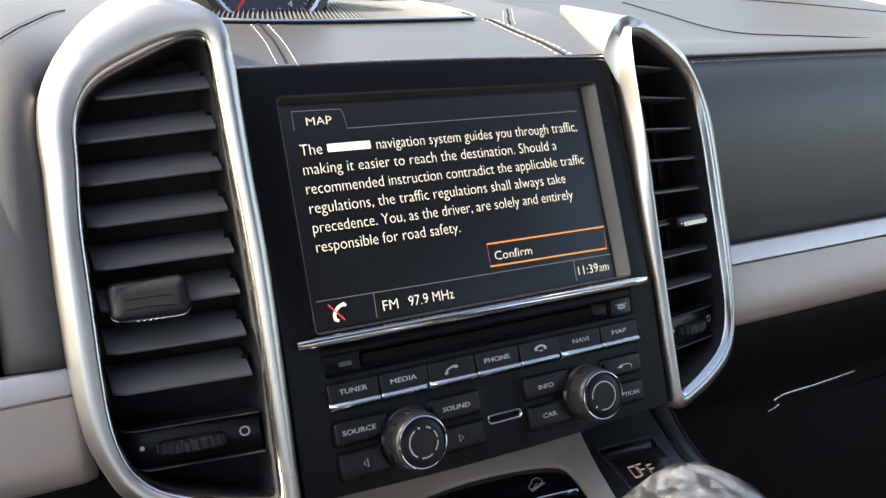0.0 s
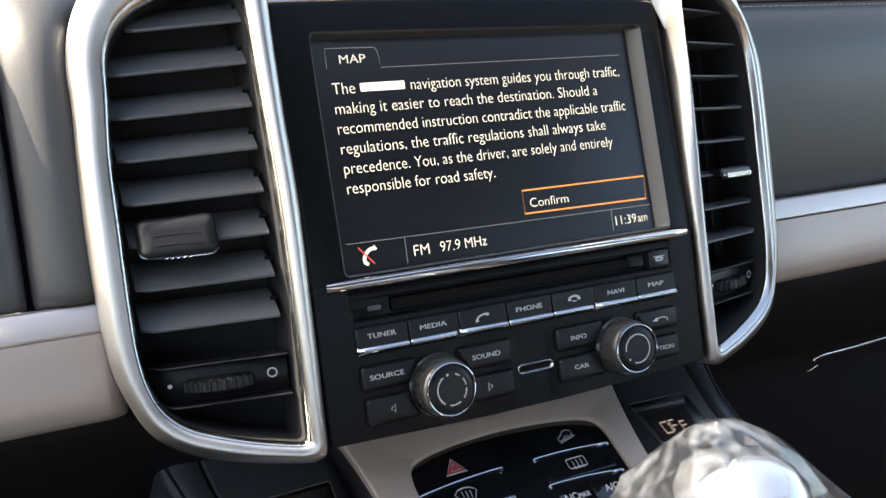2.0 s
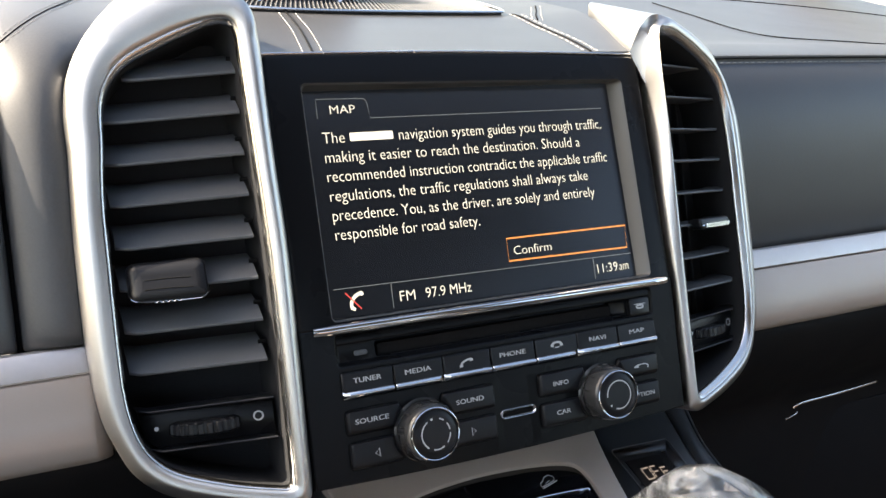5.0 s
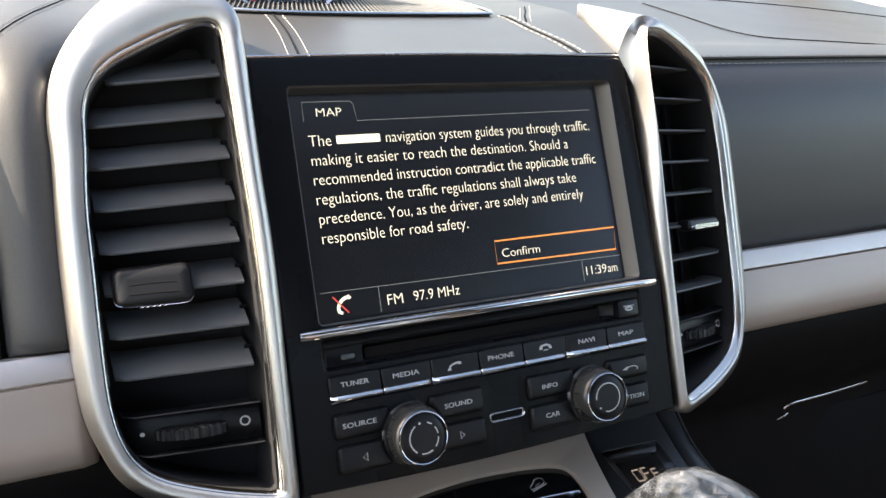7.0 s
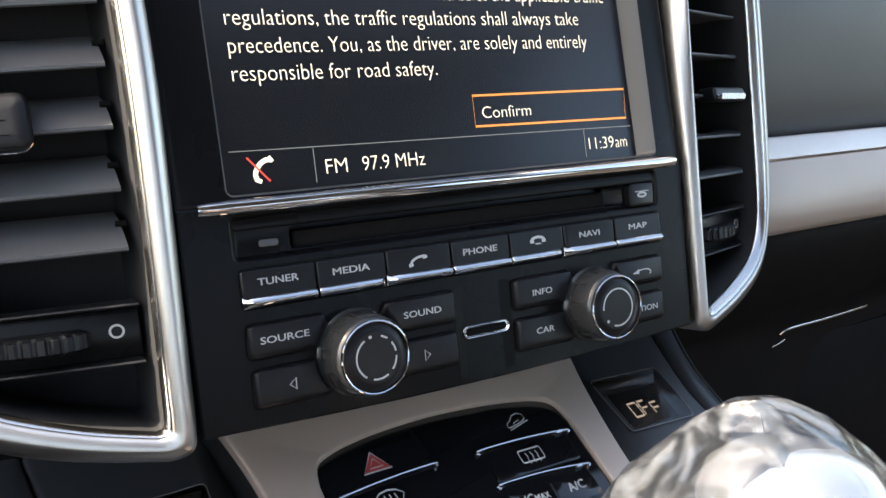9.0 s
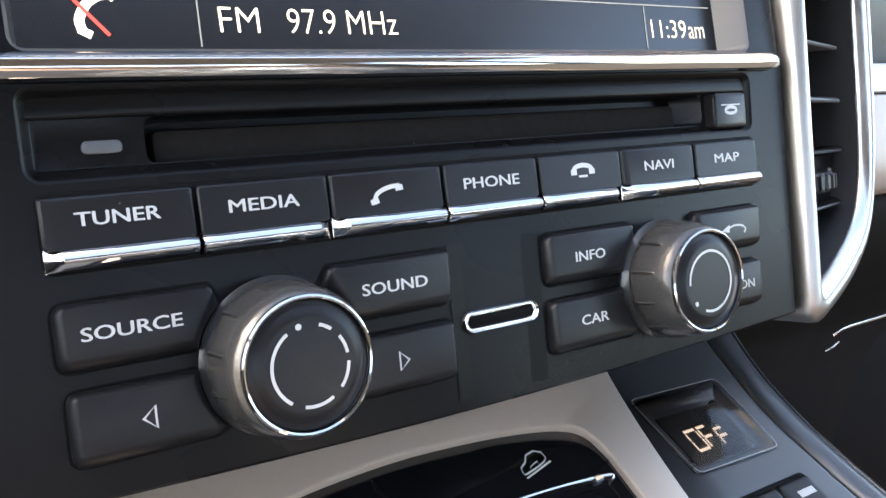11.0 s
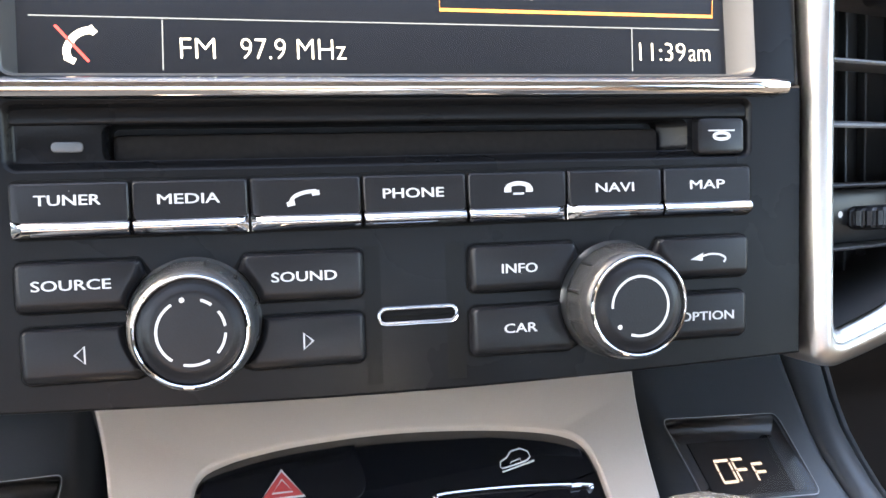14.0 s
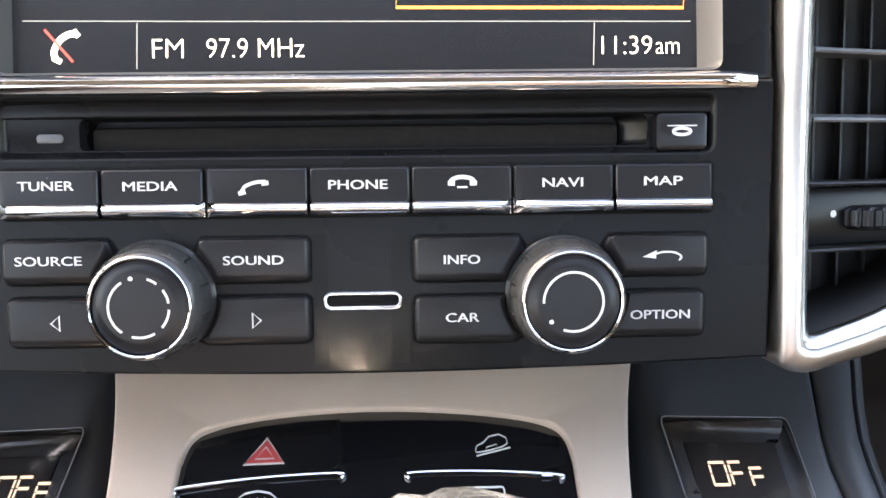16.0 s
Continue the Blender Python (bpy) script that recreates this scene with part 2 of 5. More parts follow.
def rounded(a0, a1, b0, b1, r, n=5):
    pts = []
    for cx, cy, s in ((a1 - r, b1 - r, 0), (a0 + r, b1 - r, 90), (a0 + r, b0 + r, 180), (a1 - r, b0 + r, 270)):
        pts += [(cx + r * math.cos(radians(s + 90 * k / n)), cy + r * math.sin(radians(s + 90 * k / n))) for k in range(n + 1)]
    return pts


def circle(ca, cb, r, n=40):
    return [(ca + r * math.cos(2 * math.pi * k / n), cb + r * math.sin(2 * math.pi * k / n)) for k in range(n)]


def area(pts):
    return 0.5 * sum(a[0] * b[1] - b[0] * a[1] for a, b in zip(pts, pts[1:] + pts[:1]))


def shrink(pts, d):
    """The outline moved inwards by d."""
    if not d:
        return list(pts)
    turn = 1 if area(pts) > 0 else -1
    res = []
    for k, p in enumerate(pts):
        e1 = Vector(p) - Vector(pts[k - 1])
        e2 = Vector(pts[(k + 1) % len(pts)]) - Vector(p)
        n1, n2 = Vector((-e1.y, e1.x)).normalized() * turn, Vector((-e2.y, e2.x)).normalized() * turn
        m = n1 + n2
        m = m / max(0.5, m.dot(m) / 2) if m.length > 1e-6 else n1
        res.append((p[0] + m.x * d, p[1] + m.y * d))
    return res


def loops(bm, rings, closed=True, cap_first=False, cap_last=False):
    """Skins rows of points, each as long as the next."""
    rows = [[bm.verts.new(p) for p in ring] for ring in rings]
    n = len(rows[0])
    for r1, r2 in zip(rows, rows[1:]):
        for k in range(n if closed else n - 1):
            bm.faces.new((r1[k], r1[(k + 1) % n], r2[(k + 1) % n], r2[k]))
    if cap_first:
        bm.faces.new(rows[0])
    if cap_last:
        bm.faces.new(rows[-1])
    return rows


def pad(outline, place, profile, bm=None, cap_first=True, cap_last=True):
    """A solid over an outline: profile rows are (inset, height)."""
    bm = bm or bmesh.new()
    loops(bm, [[place(a, b, h) for a, b in shrink(outline, d)] for d, h in profile], True, cap_first, cap_last)
    return bm


def raised(outline, place, low, high, edge=0.5, bm=None):
    e = edge
    return pad(outline, place, [(0, low), (0, high - e), (0.3 * e, high - 0.3 * e), (e, high)], bm)


def plate(outline, holes, place, h, bm=None):
    """A flat face with holes."""
    bm = bm or bmesh.new()
    edges = []
    for ring in [outline] + holes:
        vs = [bm.verts.new(place(a, b, h)) for a, b in ring]
        edges += [bm.edges.new((vs[k - 1], vs[k])) for k in range(len(vs))]
    bmesh.ops.triangle_fill(bm, use_beauty=True, use_dissolve=False, edges=edges)
    return bm


def sheet(rows, thick=None, bm=None):
    """A surface from rows of points; thick: a vector to its back."""
    bm = bm or bmesh.new()
    top = loops(bm, rows, False)
    if thick is not None:
        t = Vector(thick)
        back = [[bm.verts.new(Vector(p) + t) for p in row] for row in rows]
        for r1, r2 in zip(back, back[1:]):
            for k in range(len(r1) - 1):
                bm.faces.new((r1[k], r2[k], r2[k + 1], r1[k + 1]))
        for f, b in ((top[0], back[0]), (top[-1], back[-1]), ([r[0] for r in top], [r[0] for r in back]), ([r[-1] for r in top], [r[-1] for r in back])):
            for k in range(len(f) - 1):
                bm.faces.new((f[k], f[k + 1], b[k + 1], b[k]))
    return bm


def spline(pts, n, closed=False):
    """n points of a smooth curve through pts."""
    pts = [Vector(p) for p in pts]
    m = len(pts)
    res = []
    for k in range(n):
        s = k * m / n if closed else k * (m - 1) / (n - 1)
        i = min(int(s), m - 1 if closed else m - 2)
        f = s - i
        g = (lambda j: pts[j % m]) if closed else (lambda j: pts[max(0, min(m - 1, j))])
        p0, p1, p2, p3 = g(i - 1), g(i), g(i + 1), g(i + 2)
        res.append(0.5 * (2 * p1 + (p2 - p0) * f + (2 * p0 - 5 * p1 + 4 * p2 - p3) * f * f + (3 * p1 - p0 - 3 * p2 + p3) * f ** 3))
    return res


def tube(path, r, n=8, bm=None, squash=1.0, up=(0, 0, 1)):
    """A round bar along a path, with tapered ends."""
    bm = bm or bmesh.new()
    path = [Vector(p) for p in path]
    rings = []
    for k, p in enumerate(path):
        d = (path[min(k + 1, len(path) - 1)] - path[max(k - 1, 0)]).normalized()
        s = d.cross(Vector(up))
        s = s.normalized() if s.length > 1e-5 else Vector((1, 0, 0))
        w = s.cross(d)
        rings.append([p + r * (math.cos(2 * math.pi * j / n) * s + squash * math.sin(2 * math.pi * j / n) * w) for j in range(n)])
    loops(bm, rings, True, True, True)
    return bm


def lathe(centre, profile, n=48, bm=None, caps=True):
    """A turned solid whose axis stands out of the panel; profile rows are (radius, height)."""
    bm = bm or bmesh.new()
    rings = [[Vector((centre[0] + r * math.cos(2 * math.pi * k / n), centre[1] - h, centre[2] + r * math.sin(2 * math.pi * k / n))) for k in range(n)] for r, h in profile]
    loops(bm, rings, True, caps and profile[0][0] > 0.01, caps and profile[-1][0] > 0.01)
    return bm


def ribbon(pts, width, place, h, bm=None, closed=False):
    """A flat printed line along points of a surface."""
    bm = bm or bmesh.new()
    n = len(pts)
    left, right = [], []
    for k in range(n):
        a = Vector(pts[(k - 1) % n if closed else max(k - 1, 0)])
        b = Vector(pts[(k + 1) % n if closed else min(k + 1, n - 1)])
        d = (b - a).normalized()
        q = Vector((-d.y, d.x)) * width / 2
        left.append((pts[k][0] + q.x, pts[k][1] + q.y))
        right.append((pts[k][0] - q.x, pts[k][1] - q.y))
    v1, v2 = [bm.verts.new(place(a, b, h)) for a, b in left], [bm.verts.new(place(a, b, h)) for a, b in right]
    for k in range(n if closed else n - 1):
        bm.faces.new((v1[k], v1[(k + 1) % n], v2[(k + 1) % n], v2[k]))
    return bm


def arc(ca, cb, r, s, e, n=16):
    return [(ca + r * math.cos(radians(s + (e - s) * k / n)), cb + r * math.sin(radians(s + (e - s) * k / n))) for k in range(n + 1)]


def letters(body, a0, b0, width, height, place, h, bm=None, bold=0.22):
    """Words set to a width and to a height of their capitals, from a0 rightwards on the base line b0; bold thickens the strokes."""
    bm = bm or bmesh.new()
    cu = bpy.data.curves.new("words", "FONT")
    cu.body, cu.resolution_u, cu.offset = body, 3, 0 if bold else -0.012
    ob = bpy.data.objects.new("words", cu)
    scene.collection.objects.link(ob)
    bpy.context.view_layer.update()
    me = bpy.data.meshes.new_from_object(ob.evaluated_get(bpy.context.evaluated_depsgraph_get()))
    xs = [v.co.x for v in me.vertices]
    x0, x1 = min(xs), max(xs)
    shifts = [(0, 0)] if not bold else [(-bold / 2, 0), (bold / 2, 0), (0, bold / 3)]
    for lay, (da, db) in enumerate(shifts):
        ids = [bm.verts.new(place(a0 + da + (v.co.x - x0) / (x1 - x0) * width, b0 + db + v.co.y / 0.729 * height, h + 0.012 * lay)) for v in me.vertices]
        for p in me.polygons:
            try:
                bm.faces.new([ids[k] for k in p.vertices])
            except ValueError:
                pass
    bpy.data.objects.remove(ob)
    bpy.data.meshes.remove(me)
    bpy.data.curves.remove(cu)
    return bm


def print_part(bm, mat, parent, name="lettering", label=""):
    return part(name, bm, mat, parent, label, smooth=0)


def stitches(path, parent, length=3.2, gap=1.3, r=0.35, lift=(0, -0.3, 0.5), mat=None):
    """Each stitch of a seam along a path, a small proud thread."""
    path = [Vector(p) for p in path]
    dist = [0]
    for a, b in zip(path, path[1:]):
        dist.append(dist[-1] + (b - a).length)

    def at(s):
        for k in range(len(path) - 1):
            if s <= dist[k + 1]:
                return path[k].lerp(path[k + 1], (s - dist[k]) / max(1e-6, dist[k + 1] - dist[k]))
        return path[-1]

    s, bm = 0, bmesh.new()
    while s + length < dist[-1]:
        p, q = at(s) , at(s + length)
        u = Vector(lift)
        tube([p, p.lerp(q, 0.25) + u, p.lerp(q, 0.75) + u, q], r, 6, bm)
        s += length + gap
    return part("stitching", bm, mat or STITCH, parent, "grey stitching" if mat else "light contrast stitching")


def soft_box(a0, a1, b0, b1, r, place, profile):
    """A rounded box whose edges ease over: profile rows are (inset, height)."""
    bm = bmesh.new()
    loops(bm, [[place(a, b, h) for a, b in rounded(a0 + d, a1 - d, b0 + d, b1 - d, max(0.3, r - d))] for d, h in profile], True, True, True)
    return bm

# the unseen cabin round the dashboard, set for light and reflections, in world metres


def slab(name, corners, mat, label, thick=0.02):
    """A plain wall of the cabin from its four corners."""
    bm = bmesh.new()
    c = [Vector(p) for p in corners]
    n = (c[1] - c[0]).cross(c[2] - c[1]).normalized() * thick
    f, b = [bm.verts.new(p) for p in c], [bm.verts.new(p + n) for p in c]
    bm.faces.new(f)
    bm.faces.new(b[::-1])
    for k in range(4):
        bm.faces.new((f[k], b[k], b[(k + 1) % 4], f[(k + 1) % 4]))
    bmesh.ops.recalc_face_normals(bm, faces=bm.faces)
    me = bpy.data.meshes.new(name)
    bm.to_mesh(me)
    bm.free()
    me.materials.append(mat)
    return tagged(new(name, me), label, kind="structure", category=name.split("_")[0])


slab("ground", [(-60, -60, 0), (60, -60, 0), (60, 60, 0), (-60, 60, 0)], ASPHALT, "pale concrete yard outside the car", -0.05)
slab("floor", [(-0.75, -1.6, 0.42), (0.84, -1.6, 0.42), (0.84, 0.86, 0.42), (-0.75, 0.86, 0.42)], CARPET, "unseen carpeted car floor, dark brown to warm the trim's reflections", -0.03)
slab("ceiling", [(-0.62, -1.6, 1.62), (0.68, -1.6, 1.62), (0.68, -0.46, 1.62), (-0.62, -0.46, 1.62)], HEADLINER, "unseen light grey fabric headliner, its front edge set for reflections", 0.03)
slab("wall_rear", [(-0.75, -1.6, 0.42), (0.84, -1.6, 0.42), (0.84, -1.6, 1.38), (-0.75, -1.6, 1.38)], INTERIOR, "plain unseen rear wall of the cabin, tan to warm the reflections", -0.03)
slab("wall_left", [(-0.75, -1.6, 0.42), (-0.75, 0.6, 0.42), (-0.75, 0.6, 1.06), (-0.75, -1.6, 1.06)], DOOR, "plain black door side below the window line", -0.03)
slab("wall_right", [(0.84, -1.6, 0.42), (0.84, 0.86, 0.42), (0.84, 0.86, 1.06), (0.84, -1.6, 1.06)], DOOR, "plain black door side below the window line", 0.03)
slab("wall_left_rear", [(-0.75, -1.6, 1.06), (-0.75, -1.45, 1.06), (-0.62, -1.45, 1.62), (-0.62, -1.6, 1.62)], DOOR, "plain black side of the cabin behind the rear window", -0.03)
slab("wall_right_rear", [(0.84, -1.6, 1.06), (0.84, -1.25, 1.06), (0.68, -1.25, 1.62), (0.68, -1.6, 1.62)], DOOR, "plain black side of the cabin behind the rear window", 0.03)
slab("pillar_left_middle", [(-0.75, -0.70, 1.06), (-0.75, -0.58, 1.06), (-0.62, -0.58, 1.62), (-0.62, -0.70, 1.62)], DOOR, "plain unseen dark pillar between the side windows, placed for reflections", -0.03)
slab("pillar_right_middle", [(0.84, -0.94, 1.06), (0.84, -0.785, 1.06), (0.68, -0.785, 1.62), (0.68, -0.94, 1.62)], DOOR, "plain unseen dark pillar between the side windows, placed for reflections", 0.03)
slab("pillar_left", [(-0.76, 0.6, 1.06), (-0.70, 0.6, 1.06), (-0.58, -0.46, 1.62), (-0.64, -0.46, 1.62)], HEADLINER, "light grey windscreen pillar", 0.03)
slab("pillar_right", [(0.80, 0.85, 1.06), (0.86, 0.85, 1.06), (0.70, -0.46, 1.62), (0.64, -0.46, 1.62)], HEADLINER, "light grey windscreen pillar", 0.03)

# dashboard body


def bowed(u0, u1, rows, n=14, bow=0.0):
    """Rows across the car from (y, v) sections; bow bends the ends away."""
    res = []
    for y, v in rows:
        row = []
        for k in range(n + 1):
            u = u0 + (u1 - u0) * k / n
            w = (u - u0) / (u1 - u0)
            row.append(Vector((u, y + bow * w * w, v)))
        res.append(row)
    return res


dash = thing("dashboard", (0, 200, 60), "black leather dashboard with light contrast stitching", "dashboard", kind="structure")
# passenger side: leather face, seam, top pad
face = spline([(50, 30), (44, 46), (38.6, 66), (34, 86), (31.2, 104), (31, 119), (33.6, 133), (38.5, 144)], 22)
part("passenger_panel", sheet(bowed(164, 860, [(p.x, p.y) for p in face], 24, 54.5), (0, 30, 0)), LEATHER, dash, "smooth black leather panel")
top = spline([(38.5, 147), (48, 152), (75, 163), (110, 174), (200, 214), (330, 276), (470, 346), (600, 415)], 24)
part("top_pad", sheet(bowed(158, 860, [(p.x, p.y) for p in top], 24, 54.4), (0, 10, -25)), LIT_LEATHER, dash, "black leather dash top")
for off in (2.4, -2.6):
    stitches([(u, (38.9 if off > 0 else 37.3) + 40 * ((u - 164) / 596) ** 2, 145 + off) for u in range(164, 700, 12)], dash, 3.0, 1.8, 0.22, (0, -0.3, 0.3), THREAD)
seam = [Vector((u, 38.2 + 40 * ((u - 164) / 596) ** 2, 145.4)) for u in range(162, 740, 20)]
part("seam", tube(seam, 0.6, 6), GAP, dash, "dark sewn seam")
lid = spline([(339, 278, 249.6), (331, 218, 221), (320, 177, 202.4), (313, 147, 189.4), (319, 130, 181.6), (337, 121, 177.4), (375, 108, 171.8), (430, 99, 166.5), (520, 108, 166)], 50)
part("airbag_seam", tube([p + Vector((0, 0, 0.4)) for p in lid], 0.45, 6), GAP, dash, "fine tear seam over the passenger airbag")

def on_pad(u, y):
    """A point on the passenger side's top pad."""
    v = y - 40 * ((u - 158) / 602) ** 2
    k = next(k for k in range(1, len(top)) if top[k].x >= v or k == len(top) - 1)
    f = (v - top[k - 1].x) / (top[k].x - top[k - 1].x)
    return Vector((u, y, top[k - 1].y + (top[k].y - top[k - 1].y) * f))


edge = spline([(380, 333, 0), (453, 329, 0), (565, 322, 0), (664, 306, 0), (740, 288, 0), (800, 268, 0)], 40)
part("rear_seam", tube([on_pad(p.x, p.y) + Vector((0, 0, 0.3)) for p in edge], 0.6, 6), GAP, dash, "fine seam near the windscreen")


def ease(x):
    x = min(1.0, max(0.0, x))
    return x * x * (3 - 2 * x)


# centre pod between the vents


def pod_v(u, y):
    """Height of the pod's skin, with cheeks that rise to the vents."""
    s = max(0.0, (abs(u) - 66 - 0.28 * (y - 9)) / 34)
    return 143.4 + 0.4712 * (min(y, 100) - 9.5) + 0.36 * max(0, y - 100) + min(6, 3.2 * s * s) * min(1.0, max(0, y - 9) / 30)


pod_rows = []
for y in (9.5, 12, 20, 30, 45, 60, 75, 90, 105, 122, 160, 220, 400, 600):
    row = []
    for k in range(41):
        u = (101 + 0.33 * max(0, min(90, y - 14)) + 0.3 * max(0, y - 104)) * (k - 20) / 20
        row.append(Vector((u, y, pod_v(u, y))))
    pod_rows.append(row)
part("centre_pod", sheet(pod_rows, (0, 14, -30)), PODSKIN, dash, "black leather centre pod")


def pod_seam(pts, offs=(-3.4, 3.4)):
    """A seam over the pod with a row of stitches each side."""
    line = spline([(u, y, 0) for u, y in pts], 26)
    part("pod_seam", tube([Vector((p.x, p.y, pod_v(p.x, p.y) + 0.2)) for p in line], 0.55, 6), GAP, dash, "sewn seam")
    for off in offs:
        run = []
        for k, p in enumerate(line):
            d = (line[min(k + 1, len(line) - 1)] - line[max(k - 1, 0)]).normalized()
            u, y = p.x + d.y * off, p.y - d.x * off
            run.append(Vector((u, y, pod_v(u, y) + 0.35)))
        stitches(run, dash, 4.4, 3.0, 0.24, (0, 0, 0.22))


pod_seam([(-73.5, 10), (-63.4, 55), (-57.5, 90), (-55, 106)], (-4.3, 4.3))
pod_seam([(69, 10), (75.5, 36), (79.5, 66), (84, 90), (88.5, 112)], (-3.6, 3.6))
pod_seam([(91, 88), (103, 108), (118, 130), (137, 160)], (-3.0, 3.0))
bm = bmesh.new()
pad(rounded(-160, 160, 64, 300, 4), lambda a, b, h: Vector((a, b, h)), [(0, -34), (0, 135)], bm)
part("dash_core", bm, PLASTIC, dash, "hidden black dash structure")

# loudspeaker grille and stopwatch on top of the dash
grille = thing("speaker_grille", (10, 150, 205), "ribbed dark speaker grille set in the dash top", "speaker grille")


def on_top(a, b, h):
    return Vector((a, b - 0.42 * h, 192.2 + 0.40 * (b - 113) + 0.9 * h))


rim = [(-112, 205), (-106, 160), (-90, 128), (-74, 114), (-48, 104), (-12, 100.5), (30, 101), (62, 103), (76, 105.5), (80, 108.5), (84, 118), (89, 140), (91.5, 165), (90, 190), (86, 205)]
rim_s = [(p.x, p.y) for p in spline([(a, b, 0) for a, b in rim], 70)]
part("grille_bed", pad(rim_s, on_top, [(0.8, -2), (0.8, 0.2), (1.6, 0.3)]), CAVITY, grille)
part("grille_frame", tube([on_top(a, b, 0.9) for a, b in rim_s], 0.9, 6, up=(0, -0.4, 0.9)), BRIGHT, grille, "thin bright grille edge")
for k in range(82):
    a = -104 + 2.5 * k
    lo, hi = 103, 203
    for (a0, b0), (a1, b1) in zip(rim, rim[1:9]):
        if a0 <= a <= a1:
            lo = b0 + (b1 - b0) * (a - a0) / (a1 - a0) + 1.2
    path = []
    for j in range(9):
        b = lo + (hi - lo) * j / 8
        u = a + 0.32 * (b - lo) * (1 - 0.5 * max(0, a) / 80)
        if u < 78.5 + 12 * ease((b - 106) / 50):
            path.append(on_top(u, b, 1.0))
    if a < 86 and len(path) > 1:
        part("rib", tube(path, 0.44, 6), RIB, grille)

watch = thing("stopwatch", (-32, 170, 233), "round dash stopwatch with black dial and chrome bezel", "stopwatch")
CW = (-32, 152, 233)
part("housing", lathe(CW, [(42, -60), (42, -4), (40.5, -0.5), (37, 0.5), (33, -3), (33, -8)], 48, None, False), PLASTIC, watch)
part("dial", lathe(CW, [(33, -9), (33, -8)]), GLOSS, watch, "black dial")
part("bezel", lathe(CW, [(36.5, -1), (37, 1), (36, 2), (34, 1), (33.4, -2)], 48, None, False), CHROME, watch, "chrome bezel ring")


def on_dial(p, q, h):
    return Vector((CW[0] + p, CW[1] + 7.6 - h, CW[2] + q))


for k in range(60):
    a, major = radians(6 * k), k % 5 == 0
    r0 = 27 if major else 29.4
    print_part(ribbon([(r0 * math.cos(a), r0 * math.sin(a)), (31.8 * math.cos(a), 31.8 * math.sin(a))], 1.2 if major else 0.5, on_dial, 0), PRINT, watch, "dial_mark", "white dial mark")
print_part(ribbon([(2, 4), (-19, -23)], 1.8, on_dial, 1.0), NEEDLE, watch, "needle", "red needle")
for body, p, q in (("1", -9, -24.5), ("2", -1.5, -25.5), ("3", 6.5, -24.5), ("4", 13.5, -20)):
    print_part(letters(body, p, q, 1.6 if body == "1" else 3.0, 4.2, on_dial, 0.1), PRINT, watch, "lettering")

# decor strips either side


END = 167.5


def decor(side):
    name = "passenger side" if side > 0 else "driver side"
    d = thing("decor_strip", (side * 300, 32, 8), "silver grey decor panel with bright aluminium upper strip, " + name, "decor trim")
    # the end beside the vent rolls back into the dash
    ends = ((END, 16), (END + 0.5, 8), (END + 2, 4.6), (END + 4, 2.4), (END + 6.3, 0.5), (END + 7, 0.1))
    u0, u1 = side * (END + 9), side * 760
    n = 24

    def bend(u):
        w = (abs(u) - 150) / 610
        return -4 * w + 30 * w * w + (0 if side > 0 else -4)

    def rows(sec):
        res = []
        for y, v in sec:
            row = [Vector((side * a, y + turn + bend(side * a), v)) for a, turn in ends]
            row += [Vector((u0 + (u1 - u0) * k / n, y + bend(u0 + (u1 - u0) * k / n), v)) for k in range(n + 1)]
            res.append(row)
        return res

    part("panel", sheet(rows([(40, 21.6), (35.4, 21.5), (34.5, 21.0), (33.7, 17.5), (32.2, 8), (32.2, -4), (34, -11), (37.5, -14), (46, -15)])), DECOR, d)
    part("bright_strip", sheet(rows([(46, 33), (39.5, 33), (37.6, 32.5), (36.4, 30.6), (34.8, 24), (34.7, 22.6), (35.4, 22.1), (40, 21.9)])), STRIP, d, "bright aluminium strip")
    return d


decor(1)
decor(-1)

# lower dash and glove box
under = spline([(60, -10), (50, -16), (52, -26), (66, -42), (90, -62), (112, -78), (121, -92), (128, -130), (150, -300), (170, -460)], 30)
part("lower_panel", sheet(bowed(122, 760, [(p.x, p.y) for p in under], 16, 30), (0, 30, 0)), MATT, dash, "black lower dash panel")
part("knee_panel", sheet(bowed(-122, -760, [(p.x, p.y) for p in under], 16, 30), (0, 30, 0)), MATT, dash, "black lower dash panel")
glove = thing("glove_box", (340, 116, -90), "black glove box lid with a slim chrome handle", "glove box")
bm = bmesh.new()
pad(rounded(262, 640, -240, -100, 14), lambda a, b, h: Vector((a, 126.5 - 0.12 * (b + 90) - h, b)), [(0, -6), (0, -0.6), (0.5, 0.1), (1, 0.3)], bm)
part("lid", bm, MATT, glove)
part("handle", tube(spline([(291, 117, -90), (298, 114.5, -87), (330, 113, -86.2), (372, 114, -85.2), (378, 117, -85.6)], 20), 0.65, 8, squash=1.3), BRIGHT, glove, "slim chrome handle edge")
part("handle_tip", tube(spline([(283, 117, -96.5), (288, 115.5, -95), (293, 115.5, -93.5)], 8), 0.5, 8, squash=1.2), BRIGHT, glove, "chrome handle tip")

# driver's side: rounded leather column beside the vent and the instrument hood
column = [(p.x, p.y) for p in spline([(47, 32.9), (39.5, 33.4), (35.6, 36.5), (34.4, 48), (34, 66), (33, 100), (35, 130), (43, 150), (60, 168), (88, 186), (150, 218), (330, 300)], 30)]


